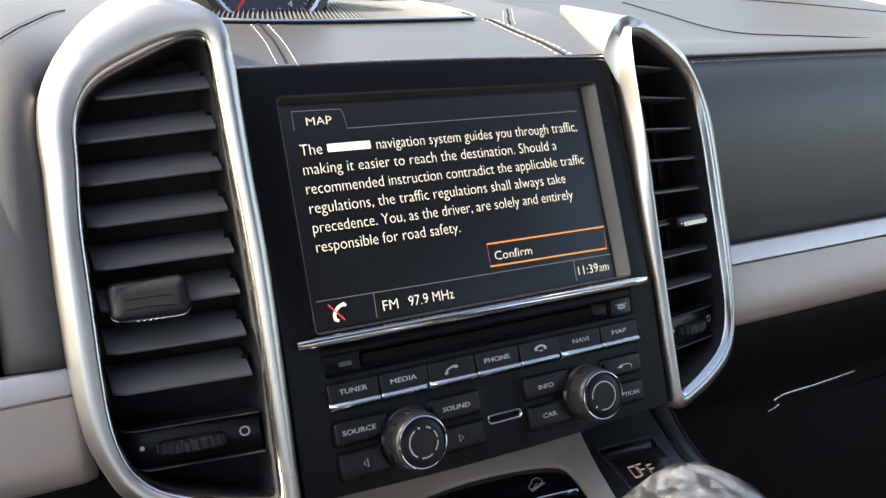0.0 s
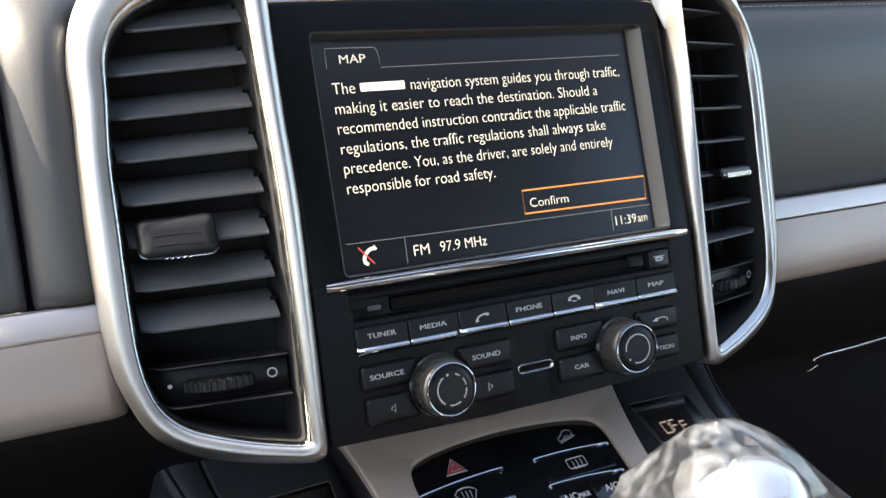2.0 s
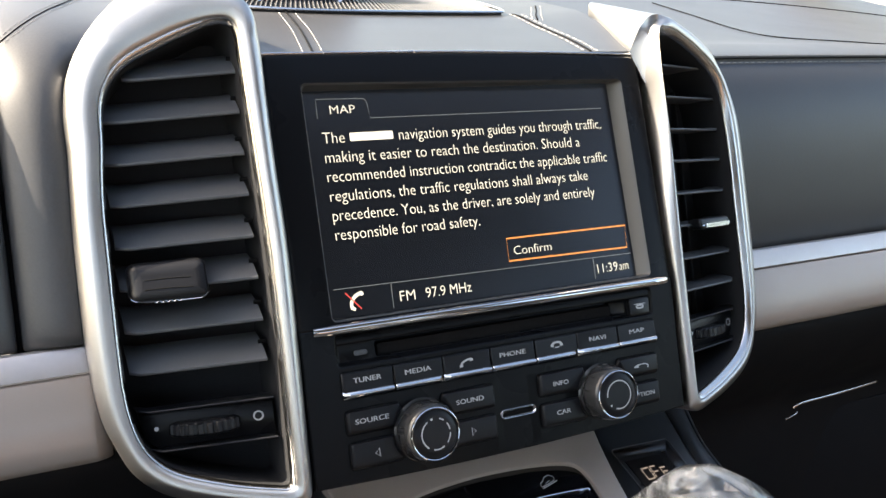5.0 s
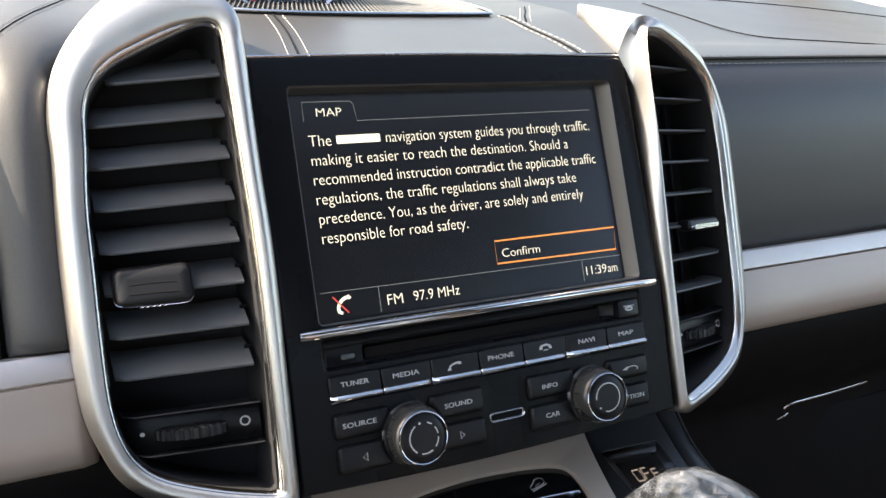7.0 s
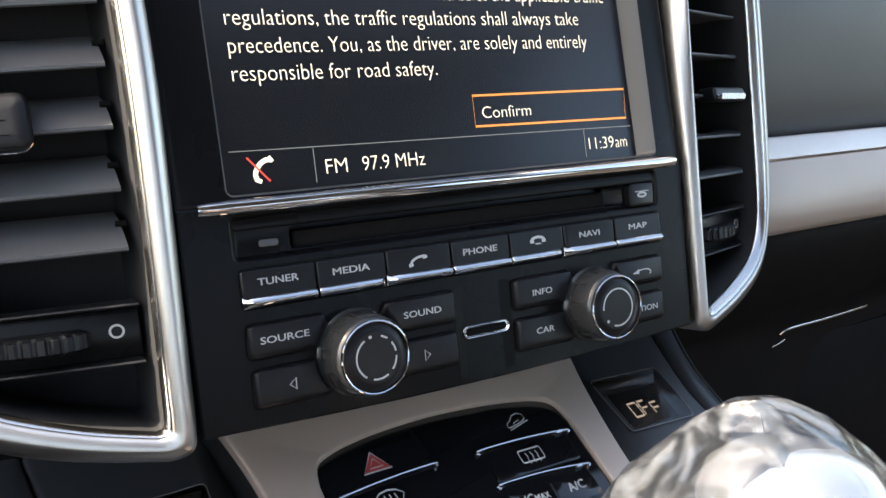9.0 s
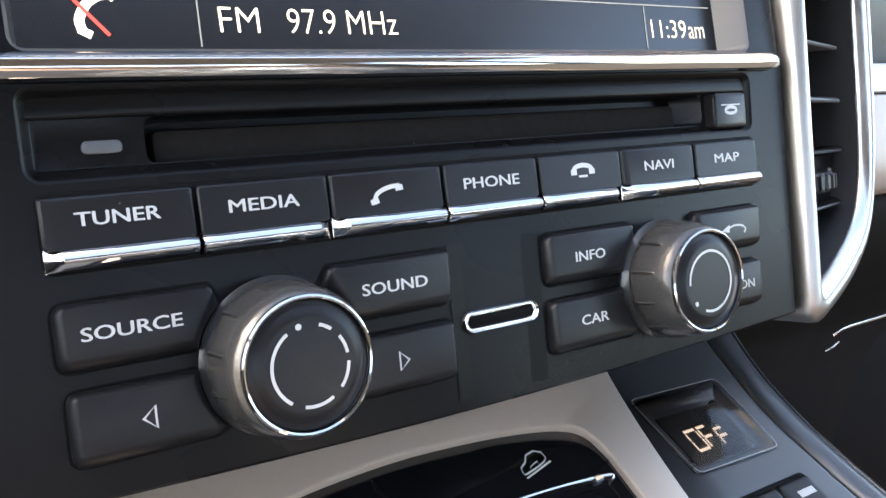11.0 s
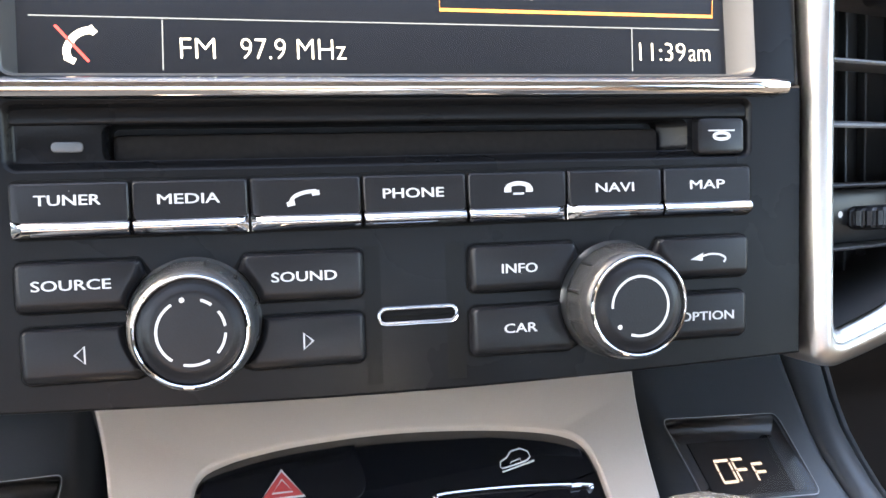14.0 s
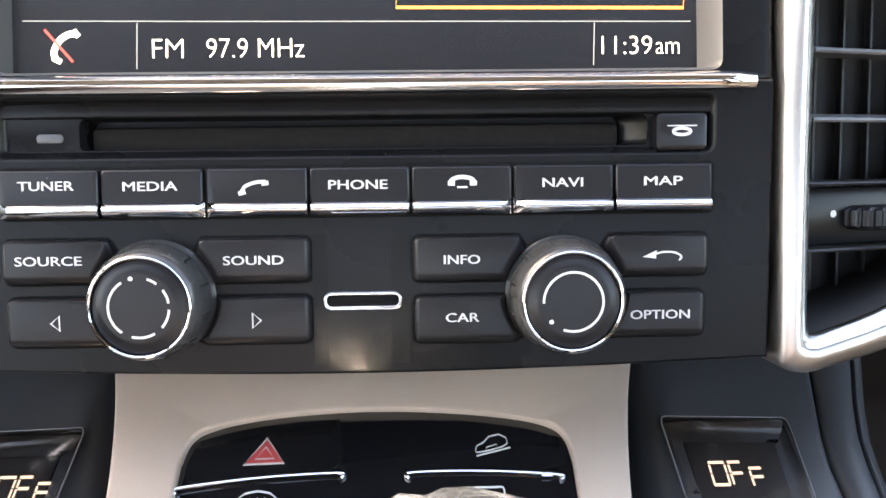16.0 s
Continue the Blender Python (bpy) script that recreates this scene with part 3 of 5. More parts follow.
def column_row(y, v):
    """Across the column, from behind the vent's frame to the joint; higher up it spreads inwards under the cap."""
    w = ease((v - 132) / 46)
    pts = ((-160 + 44 * w, 30 - 12 * w), (-165 + 34 * w, 18 - 4 * w), (-169 + 22 * w, 5 + 6 * w), (-172.5 + 12 * w, -3 + 8 * w), (-176.5 + 6 * w, -5.4 + 5 * w), (-181 + 2 * w, -5.6 + 3.7 * w), (-186, -4.2 + 2.6 * w), (-190.5, -1.6 + w), (-194, 0.6), (-196, 3.4), (-197, 9))
    return [Vector((u, y + d, v)) for u, d in pts]


part("driver_column", sheet([column_row(y, v) for y, v in column], None), HOODSKIN, dash, "rounded dark leather column", smooth=70)
part("hood_side", sheet([[Vector((u - 0.0012 * max(0, v - 90) ** 2 * (1 if u > -260 else 0.4), y + d, v)) for u, d in ((-198.4, 12), (-198.8, 5), (-200.5, 2), (-206, 0), (-220, 1), (-260, 8), (-330, 24), (-460, 50), (-700, 90))] for y, v in column], None), HOODSKIN, dash, "dark leather instrument hood", smooth=60)
part("passenger_shoulder", sheet([[Vector((116 + 6 * k, p.x + 5, p.y - 1)) for k in range(9)] for p in top if p.y > 160], None), PODSKIN, dash, "black leather shoulder behind the vent", smooth=60)
part("panel_groove", tube([(-197.8 - 0.0012 * max(0, v - 90) ** 2, y + 12, v) for y, v in column], 4.5, 8), GAP, dash, "dark joint")


def column_y(u, v):
    """Depth of the column's skin at a height and distance."""
    for (y0, v0), (y1, v1) in zip(column, column[1:]):
        if v0 <= v <= v1:
            row = column_row(y0 + (y1 - y0) * (v - v0) / (v1 - v0), v)
            for p, q in zip(row, row[1:]):
                if q.x <= u <= p.x:
                    return p.y + (q.y - p.y) * (p.x - u) / (p.x - q.x)
    return 60


hood_line = [Vector((p.x, column_y(p.x, p.y) - 0.1, p.y)) for p in spline([(-195, 156.5, 0), (-190, 161, 0), (-182, 169.5, 0), (-169, 183, 0), (-155, 198, 0), (-146, 205, 0)], 44)]
part("hood_seam", tube(hood_line, 0.35, 6), GAP, dash, "dark sewn seam")
for off in (-1.7, 1.7):
    stitches([Vector((p.x + off, column_y(p.x + off, p.z - 0.4 * off) - 0.2, p.z - 0.4 * off)) for p in hood_line], dash, 2.2, 1.6, 0.12, (0, -0.15, 0.15), THREAD)

# centre air vents, mirror images
RING = [  # inner and outer edge of the frame: distance from the middle and height
    ((105.5, -28.5), (97.5, -32.5)), ((105.4, -20), (97.3, -18)), ((105.2, 6), (97, 5)), ((105.3, 60), (96.6, 60)), ((106.4, 97), (97.8, 97)),
    ((107.4, 125), (98.2, 122)), ((107.9, 142), (98.6, 142)), ((108.4, 153), (100, 156)), ((111, 156.6), (104.5, 163.5)), ((117, 156.8), (113, 167)),
    ((126, 154), (127, 168)), ((136.5, 149), (143, 163.5)), ((149, 141.5), (157, 155.5)), ((156, 134.5), (166.5, 142)), ((159.6, 126), (171, 126)),
    ((160.8, 112), (172.8, 108)), ((161.3, 88), (174, 86)), ((161.6, 60), (174.6, 62)), ((161.9, 32), (174.4, 34)), ((161.6, 12), (172.6, 8)),
    ((159.5, -2), (168, -8)), ((155, -12), (161.5, -21)), ((146, -20), (150, -30)), ((127, -27.2), (131, -36.6)), ((111, -31.2), (110, -40.5)), ((107.4, -31.7), (103.0, -40.8)), ((105.9, -30.9), (98.6, -38.6)),
]

CAP_EDGE = spline([(91.5, 8.6, 142.6), (99.5, 28, 154.6), (113, 56, 170), (125, 80, 182.8), (134, 96, 192)], 25)


def air_vent(side):
    vent = thing("air_vent", (side * 134, 16, 60), "tall air vent with satin aluminium frame and " + ("flat dark slats" if side > 0 else "dark slats angled down"), "air vent", "central air vents")
    low = lambda b: b - (4.0 * max(0, b - 95) / 60 if side > 0 else 0)
    thick = lambda a, b: 2.0 * ease((b - 85) / 30) * ease((a - 114) / 20) if side < 0 else 4.0 * ease((b - 95) / 35) * ease((a - 104) / 8)
    near = lambda a, b: 4.8 * ease((b - 70) / 80) * ease((116 - a) / 6) if side > 0 else 0
    bend = lambda a, b: 0 if side > 0 else 1.6 * ease((a - 138) / 10) * ease((b - 118) / 12) - 2.6 * ease((134 - a) / 14) * ease((b - 140) / 12)
    arch = lambda a, b: (0.68 if side > 0 else -0.2) * ease((b - 105) / 35) * (ease((a - 101) / 22) if side > 0 else ease((a - 112) / 15))
    inner = spline([(side * (a - 0.75 * thick(a, b) - near(a, b)), low(b) - 0.8 * thick(a, b) + bend(a, b), 0) for (a, b), _ in RING], 162, True)
    outer = spline([(side * (a + (p - a) * arch(a, b)), low(b + (q - b) * arch(a, b)), 0) for (p, q), (a, b) in RING], 162, True)

    def fall(k, q):
        """How far the passenger side's inner bar falls towards the recessed screen frame."""
        return 0.08 * max(0.0, q.y - 27) * ease((112 - q.x) / 8) * max(0.0, 1 - k / 0.56) ** 1.2 if side > 0 and k >= 0 else 0.0

    def ring(k, h):
        res = []
        for p, q in zip(inner, outer):
            m = q.lerp(p, k)
            res.append(on_vent(m.x, m.y, h - fall(k, q)))
        return res

    bm = bmesh.new()
    rim = ((0.0, -1), (0.03, 0.9), (0.1, 1.7), (0.2, 2.4), (0.33, 3.1)) if side > 0 else ((0.0, -3), (0.02, -0.6), (0.08, 0.7), (0.2, 2.0), (0.33, 3.0))
    brow = ((0.41, 3.4), (0.48, 3.55), (0.55, 3.45), (0.60, 3.2), (0.64, 2.7), (0.66, 1.2)) if side > 0 else ((0.41, 3.4), (0.48, 3.55), (0.6, 3.4), (0.72, 3.0), (0.82, 2.5), (0.855, 1.2))
    loops(bm, [ring(k, h) for k, h in ((-0.02, -14),) + rim + brow])
    part("frame", bm, SATIN, vent, "satin aluminium frame", smooth=60)
    bm = bmesh.new()
    lip = ((0.645, 1.0), (0.65, 2.5), (0.68, 2.8), (0.74, 2.5), (0.84, 1.7), (0.93, 0.7), (0.98, 0.0), (1.0, -1.0)) if side > 0 else ((0.84, 1.0), (0.845, 2.1), (0.86, 2.3), (0.89, 2.1), (0.93, 1.5), (0.97, 0.7), (0.99, 0.0), (1.0, -1.0))
    loops(bm, [ring(k, h) for k, h in lip])
    part("inner_lip", bm, BRIGHT, vent, "polished inner lip", smooth=60)
    bm = bmesh.new()
    loops(bm, [ring(1.0, -1.0), ring(1.03, -6), ring(1.08, -32)], True, False, True)
    part("duct", bm, HAZED_DUCT if side < 0 else CAVITY, vent, "black duct lining")
    # cap over the dash edge: from the frame's upper arc back to a blunt tip
    first = 36 if side > 0 else 37
    arc_pts, inner_arc = outer[first:76], inner[first:76]
    last = len(arc_pts) - 1
    rows = []
    for lean, base, rise in ((0.60, 3.3 if side < 0 else 3.1, 0.1), (0.48, 3.5, 0.2), (0.32, 2.95, 0.75), (0.15, 1.5, 2.0)):
        row = []
        for k, (p, q) in enumerate(zip(inner_arc, arc_pts)):
            sunk = 0.5 * max(0.0, 1 - k / 3) + 0.5 * max(0.0, 1 - (last - k) / 3)
            row.append(on_vent(*q.lerp(p, lean).xy, base + rise * math.sin(math.pi * k / last) ** 0.5 - sunk - fall(lean, q)))
        rows.append(row)
    for f, bulge, reach in ((0, 0, 0.05), (0.12, 2.6, 0.35), (0.3, 4.2, 0.75), (0.5, 4.6, 1.0), (0.7, 4.0, 1.0), (0.86, 2.4, 0.7), (1.0, 0, 0.2)):
        row = []
        for k, p in enumerate(arc_pts):
            s = k / last
            w = math.sin(math.pi * s) ** 0.75
            a = on_vent(p.x, p.y, 1.0 + 2.0 * w if side > 0 else -2.0 + 5.0 * w)
            if side > 0:
                tip = Vector((134 + 14 * s, 96 + 6 * math.sin(math.pi * s), 191.5 - 9 * s))
            else:
                tip = Vector((-119 - 26 * s, 80 + 8 * math.sin(math.pi * s), 191 + 2 * math.sin(math.pi * s) - 12 * s * s))
            row.append(a.lerp(tip, f) + Vector((0, -0.35, 0.9)) * w * (1.3 * bulge if side < 0 else 7.5 * f))
        if side > 0:  # the edge on the pod's skin sweeps in an S from the screen's corner to the tip
            away = CAP_EDGE[round(f * 24)] - row[0]
            row = [q + away * (1 - k / last) ** 3 for k, q in enumerate(row)]
            row.insert(0, row[0] + (Vector((0.5, 2.5, -6)) if f else Vector((6, -2, -16))))
        else:
            row.insert(0, row[0] + Vector((5.5, 1.5, -7)) * reach + Vector((0, 1.5, -0.5)))
        rows.append(row)
    for row in rows[:4]:
        row.insert(0, row[0] + (Vector((0, 3.0, -12)) if side > 0 else Vector((0, 1.5, -0.5))))
    part("cap", sheet(rows), SATIN, vent, "satin aluminium top of the frame", smooth=70)

    def blade(v, u0, u1, tilt, depth, front=5.0, thick=1.5):
        """A slat whose front edge is rounded; tilt lifts its back edge."""
        bm = bmesh.new()
        c, s = math.cos(radians(tilt)), math.sin(radians(tilt))
        sec = [(0, -0.5 * thick), (-0.4, 0), (0, 0.5 * thick), (depth * 0.3, 0.95 * thick), (depth * 0.65, 0.7 * thick), (depth, -0.6 * thick), (depth, -1.0 * thick), (depth * 0.5, -0.5 * thick)]
        rings = []
        for k in range(13):
            u = u0 + (u1 - u0) * k / 12
            w = k / 12
            inset = (2.0 if side < 0 else 2.5) * max(0, w - 0.93) / 0.07
            rings.append([Vector((side * u, vent_depth(u) + front + d * c - e * s + inset * (1 - d / depth), v + d * s + e * c + inset * 0.4)) for d, e in sec])
        loops(bm, rings, True, True, True)
        return bm

    heights = [135.9, 119.6, 102.8, 86.2, 69.2, 52.4, 35.4, 19.0]
    tilt, depth = (35, 19.5) if side < 0 else (6, 22)
    for v in heights:
        u1 = 150 if v > 130 else 159.5
        part("slat", blade(v, 108.2 if side < 0 else 108.2 - 3.5 * ease((v - 80) / 65), u1 if side < 0 else u1 + 1.5, tilt, depth, 5.0, 1.5 if side < 0 else 1.1), SLAT, vent)
        bm = bmesh.new()
        tube([(side * 109.5, vent_depth(109) + 12, v + 7 * (side < 0)), (side * 106.6, vent_depth(105) + 12, v + 7 * (side < 0))], 0.9, 8, bm)
        part("pin", bm, GAP, vent)
    if side > 0:
        for u in (112, 121, 130, 139, 148):
            part("vane", pad(rounded(u - 0.6, u + 0.6, -26, 128, 0.5, 2), lambda a, b, h: Vector((a, vent_depth(u) + 31 - h, b)), [(0, 0), (0, 2.6), (0.3, 3)]), PLASTIC, vent)
    for v, u1 in ((3.6, 158.5), (-12.6, 154.5)):
        part("crossbar", blade(v, 107.5, u1, 0, 16, 4.4, 0.9), BUTTON, vent)
    # lower plate with the thumb wheel
    part("wheel_plate", pad([(side * a, b) for a, b in ((107, 2.5), (158, 2.5), (156, -8), (152, -11.6), (107, -11.6))], lambda a, b, h: on_vent(a, b, h - 9), [(0, -4), (0, 0), (0.4, 0.3)]), FASCIA, vent)
    wheel = bmesh.new()
    cu, cy = side * 133.5, vent_depth(133.5) + 11
    n = 120
    rings = []
    for dv, dr in ((-3.3, -2.2), (-2.9, -0.9), (-2.0, 0), (1.8, 0), (2.6, -0.9), (3.0, -2.2)):
        ring_pts = []
        for k in range(n):
            t, rib = 2 * math.pi * k / n, 0.7 if k % 5 < 3 and dr > -0.5 else 0
            ring_pts.append(Vector((cu + (13.6 + dr + rib) * math.cos(t), cy + (9.0 + dr + rib) * math.sin(t) + 0.33 * 13 * math.cos(t) * side, -5 + dv)))
        rings.append(ring_pts)
    loops(wheel, rings, True, True, True)
    part("thumb_wheel", wheel, BUTTON, vent, "ribbed black thumb wheel", smooth=0)
    near, far = (113.2, 151.8) if side < 0 else (153.5, 117)
    place = lambda a, b, h: on_vent(a, b, h - 8.6)
    print_part(ribbon(circle(side * near, -3.8, 1.75, 24), 0.6, place, 0.0, closed=True), PRINT, vent, "open_mark", "white ring mark")
    print_part(plate(circle(side * far, -4.0, 0.9, 16), [], place, 0.0), PRINT, vent, "closed_mark", "white dot mark")
    # slider tab
    bm = bmesh.new()
    if side < 0:
        bm = soft_box(-156.8, -127.8, 47.6, 63.4, 3.6, lambda a, b, h: Vector((a, vent_depth(a) - h + 0.2 * (b - 50), b)), [(1, -8), (0, -6), (0, 0.0), (0.4, 1.2), (1.2, 2.2), (2.6, 2.9), (4.6, 3.2), (5.2, 3.2)])
        tab = part("slider_tab", bm, BUTTON, vent, "black slider tab", smooth=25)
        edge = spline([(-157.0, 50.6, 0), (-156.2, 49.0, 0), (-154.1, 48.1, 0), (-150, 47.6, 0), (-143.5, 47.3, 0), (-137.4, 47.2, 0), (-132.5, 47.15, 0), (-130.0, 47.7, 0), (-128.3, 49.5, 0)], 120)
        wave = lambda u: 0.35 * math.sin((u + 149) * 2 * math.pi / 2.1) if -149 < u < -138.5 else 0
        part("chrome_edge", tube([Vector((p.x, vent_depth(p.x) - 1.3, p.y + wave(p.x))) for p in edge], 0.3, 6), CHROME, tab, "thin wavy chrome edge")
        bm = bmesh.new()
        for pts in (((-151, 56.2), (-142, 56.3), (-134.2, 55.9)), ((-151.4, 52.5), (-142, 52.5), (-133.6, 52.0))):
            tube(spline([(u, vent_depth(u) - 3.12 + 0.2 * (v - 50), v) for u, v in pts], 12), 0.24, 6, bm)
        part("groove", bm, GAP, tab)
    else:
        box = rounded(123, 152, 49.6, 55.4, 2.2)
        pad(box, lambda a, b, h: Vector((a, vent_depth(a) - h + 0.2 * (b - 50), b)), [(1, -8), (0, -6), (0, 0.6), (0.5, 1.8), (1.4, 2.2)], bm)
        tab = part("slider_tab", bm, BUTTON, vent, "black slider tab", smooth=60)
        bm = bmesh.new()
        tube([Vector((u, vent_depth(u) - 2.0, 51.4 + 0.012 * abs(u - 137))) for u in range(124, 152, 3)], 0.5, 6, bm)
        for k in range(15):
            tube([(128 + 1.5 * k, vent_depth(128 + 1.5 * k) - 2.4, 50.4), (128 + 1.5 * k, vent_depth(128 + 1.5 * k) - 2.7, 52.6)], 0.4, 6, bm)
        part("chrome_edge", bm, CHROME, tab, "thin chrome edge")
    return vent


air_vent(-1)
air_vent(1)

# infotainment unit
unit = thing("infotainment_unit", (0, 10, 50), "black infotainment unit with a lit touchscreen and rows of buttons", "car radio")
K1, K2 = (-46.5, -20.5), (47.2, -20.7)
low = [(-95.4, 27.5)] + [(-95.4 + 190.6 * k / 24, -36.2 - 2.2 * math.sin(math.pi * k / 24)) for k in range(25)] + [(95.2, 27.5)]
cd = rounded(-81.8, 82.6, 11.0, 25.3, 2.6)
bm = plate(low, [cd], on_panel, 0)
loops(bm, [[on_panel(a, b, h) for a, b in shrink(low, -d)] for d, h in ((0, 0), (0.5, -0.4), (0.8, -1.2), (0.8, -40))])
part("control_panel", bm, FASCIA, unit, smooth=20)
bm = bmesh.new()
slot = rounded(-63.4, 67.2, 12.9, 20.6, 2.0)
loops(bm, [[on_panel(a, b, h) for a, b in shrink(cd, d)] for d, h in ((0, 0), (0.3, -0.12), (0.8, -0.6), (1.6, -1.9), (2.0, -2.5), (2.2, -2.6))])
plate(shrink(cd, 2.2), [slot], on_panel, -2.6, bm)
part("disc_recess", bm, FASCIA, unit, "recess round the disc slot", smooth=40)
# the lip over the slot leans out and runs across the recess
sec = [(2.4, 20.5), (1.5, 20.5), (1.1, 20.7), (0.9, 21.1), (1.2, 23.2), (1.8, 25.2), (2.6, 25.2)]
rings = []
for k in range(29):
    u = -80.6 + 162.0 * k / 28
    e = ease(1 - (u + 80.6) / 16) if u < -64.6 else 0
    rings.append([Vector((u, y + (2.55 - y) * 0.55 * e, v)) for y, v in sec])
bm = bmesh.new()
loops(bm, rings, True, True, True)
part("slot_lip", bm, FASCIA, unit, "sloped lip over the disc slot", smooth=40)
bm = bmesh.new()
throat = rounded(-62.2, 61.6, 13.2, 20.2, 1.7)
loops(bm, [[on_panel(a, b, h) for a, b in ring] for ring, h in ((slot, -2.6), (shrink(slot, 0.15), -2.9), (throat, -7.4), (shrink(throat, 0.1), -10))], True, False, True)
part("disc_slot", bm, FASCIA, unit, "dark disc slot", smooth=30)
part("slot_flap", raised(rounded(-61.6, 61.0, 12.6, 18.6, 1.4), on_panel, -9, -5.4, 0.9), FELT, unit, "dusty dark felt flap")
part("slot_lamp", raised(rounded(-73.0, -66.9, 15.1, 17.2, 0.9), on_panel, -3, -2.2, 0.3), SLAT, unit, "small grey indicator")

up = [(-95.8, 27.5), (95.4, 27.5), (95.4, 138.6), (94.8, 140.2), (93.4, 141)] + [(94 - 188 * k / 16, 141 + 2.2 * k / 16 + 1.1 * math.sin(math.pi * k / 16)) for k in range(1, 16)] + [(-94, 143.2), (-95.2, 142.5), (-95.8, 141)]
hole = [(a, b - (1.6 * (a + 81.5) / 165 if b > 100 else 0)) for a, b in rounded(-81.5, 83.8, 30.2, 131, 2.5)]
bm = plate(shrink(up, 1.8), [hole], on_bezel, 0)
loops(bm, [[on_bezel(a, b, h) for a, b in shrink(up, d)] for d, h in ((1.8, 0), (1.0, -0.15), (0.3, -0.5), (-0.3, -1.1), (-0.8, -2.0), (-1.0, -3.2), (-1.0, -30))])
part("screen_bezel", bm, FASCIA, unit, smooth=35)
bm = bmesh.new()
disp = rounded(-79.3, 79.8, 30.6, 128.6, 0.8)
loops(bm, [[on_bezel(a, b, h) for a, b in shrink(hole, d)] for d, h in ((0, 0), (0.2, -0.25), (0.6, -0.7))] + [[on_display(a, b, -0.3) for a, b in disp]])
part("screen_surround", bm, SURROUND, unit, "sloped satin screen surround", smooth=25)
display = part("display", pad(rounded(-79.6, 80.1, 30.3, 129, 0.8), on_display, [(0, -3), (0, 0)]), LCD, unit, "dark lit display")

part("top_edge", tube([on_bezel(-96 + 192 * k / 24, 142.9 + (141.0 - 142.9) * k / 24 + 1.2 * math.sin(math.pi * k / 24) + 0.9, -0.8) for k in range(25)], 0.65, 8), BRIGHT, unit, "thin bright upper edge")

# what the display shows
sd = on_display
for pts in ([(-73.6, 116.8), (-73.4, 125.2), (-52.2, 125.0), (-51, 124.6), (-50.2, 123.4), (-49.4, 116.2), (74.5, 116.0)], [(-77, 43.4), (-30, 43.0), (20, 42.7), (78.5, 42.3)], [(-50.8, 42.8), (-51, 32.2)], [(55.7, 42.2), (55.4, 32.2)]):
    print_part(ribbon(pts, 0.28, sd, 0.15), SCREEN_LINE, display, "screen_line", "thin grey lit line")
print_part(ribbon([(9.4, 56.5), (77.6, 56.4), (76.8, 45.5), (9.2, 46.0)], 0.75, sd, 0.16, closed=True), SCREEN_ORANGE, display, "button_outline", "orange lit outline")
WORDS = [("MAP", -67.6, 118.6, 11.6, 3.9), ("Confirm", 12.5, 48.6, 20.6, 4.3), ("FM", -47.4, 34.6, 7.2, 4.8), ("97.9 MHz", -34.9, 34.6, 22.6, 4.8), ("11:39", 57.4, 34.7, 11.9, 4.6), ("am", 70.2, 34.7, 5.6, 4.6)]
for body, a, b, w, h in WORDS:
    print_part(letters(body, a, b, w, h, sd, 0.17, bold=0), SCREEN_TEXT, display, "lettering", "pale lit word")
LINES = [
    (108.0, -72.6, -62.6, "The"), (108.0, -37.0, 72.6, "navigation system guides you through traffic,"), (99.6, -72.6, 58.4, "making it easier to reach the destination. Should a"),
    (91.2, -72.8, 73.2, "recommended instruction contradict the applicable traffic"), (82.8, -72.8, 60.0, "regulations, the traffic regulations shall always take"),
    (74.4, -72.8, 62.6, "precedence. You, as the driver, are solely and entirely"), (66.1, -72.8, -3.0, "responsible for road safety."),
]
for b, a0, a1, body in LINES:
    print_part(letters(body, a0, b - 2.2, a1 - a0, 5.2, sd, 0.17, bold=0), SCREEN_TEXT, display, "text_line", "pale lit line of words")
print_part(pad(rounded(-60.2, -39.8, 106.3, 110.0, 0.4, 2), sd, [(0, 0.1), (0, 0.17)]), SCREEN_TEXT, display, "word_bar", "pale lit bar")
bm = bmesh.new()
ribbon([(p.x, p.y) for p in spline([(-69.6, 34.6, 0), (-69.9, 36.4, 0), (-68.6, 38.8, 0), (-66.6, 40.2, 0), (-64.8, 40.4, 0)], 14)], 1.5, sd, 0.17, bm)
ribbon([(-70.2, 34.9), (-68.3, 33.9)], 1.3, sd, 0.18, bm)
ribbon([(-65.4, 41.2), (-64.2, 39.7)], 1.3, sd, 0.18, bm)
print_part(bm, SCREEN_TEXT, display, "phone_icon", "pale lit receiver icon")
print_part(ribbon([(-72.0, 41.4), (-65.6, 33.9)], 0.6, sd, 0.2), SCREEN_RED, display, "cross_line", "red lit stroke")

# chrome bar below the screen
bm = bmesh.new()
sec = [(-1.4, 25.6), (-2.6, 25.4), (-3.9, 25.8), (-4.6, 26.6), (-4.8, 27.6), (-4.6, 28.6), (-3.9, 29.3), (-2.8, 29.7), (-1.4, 29.6)]
rings = []
for k in range(41):
    u = -90.6 + 181.2 * k / 40
    e = max(0, abs(u) - 88.4) / 2.2
    rings.append([Vector((u, y + 1.6 * e, 27.6 + (v - 27.6) * (1 - 0.12 * e))) for y, v in sec])
loops(bm, rings, True, True, True)
part("chrome_bar", bm, CHROME, unit, "chrome bar under the screen", smooth=30)
bm = bmesh.new()
pad(rounded(-89.6, 89.6, 25.6, 29.4, 0.5, 2), lambda a, b, h: Vector((a, h, b)), [(0, 3.0), (0, -1.5)], bm)
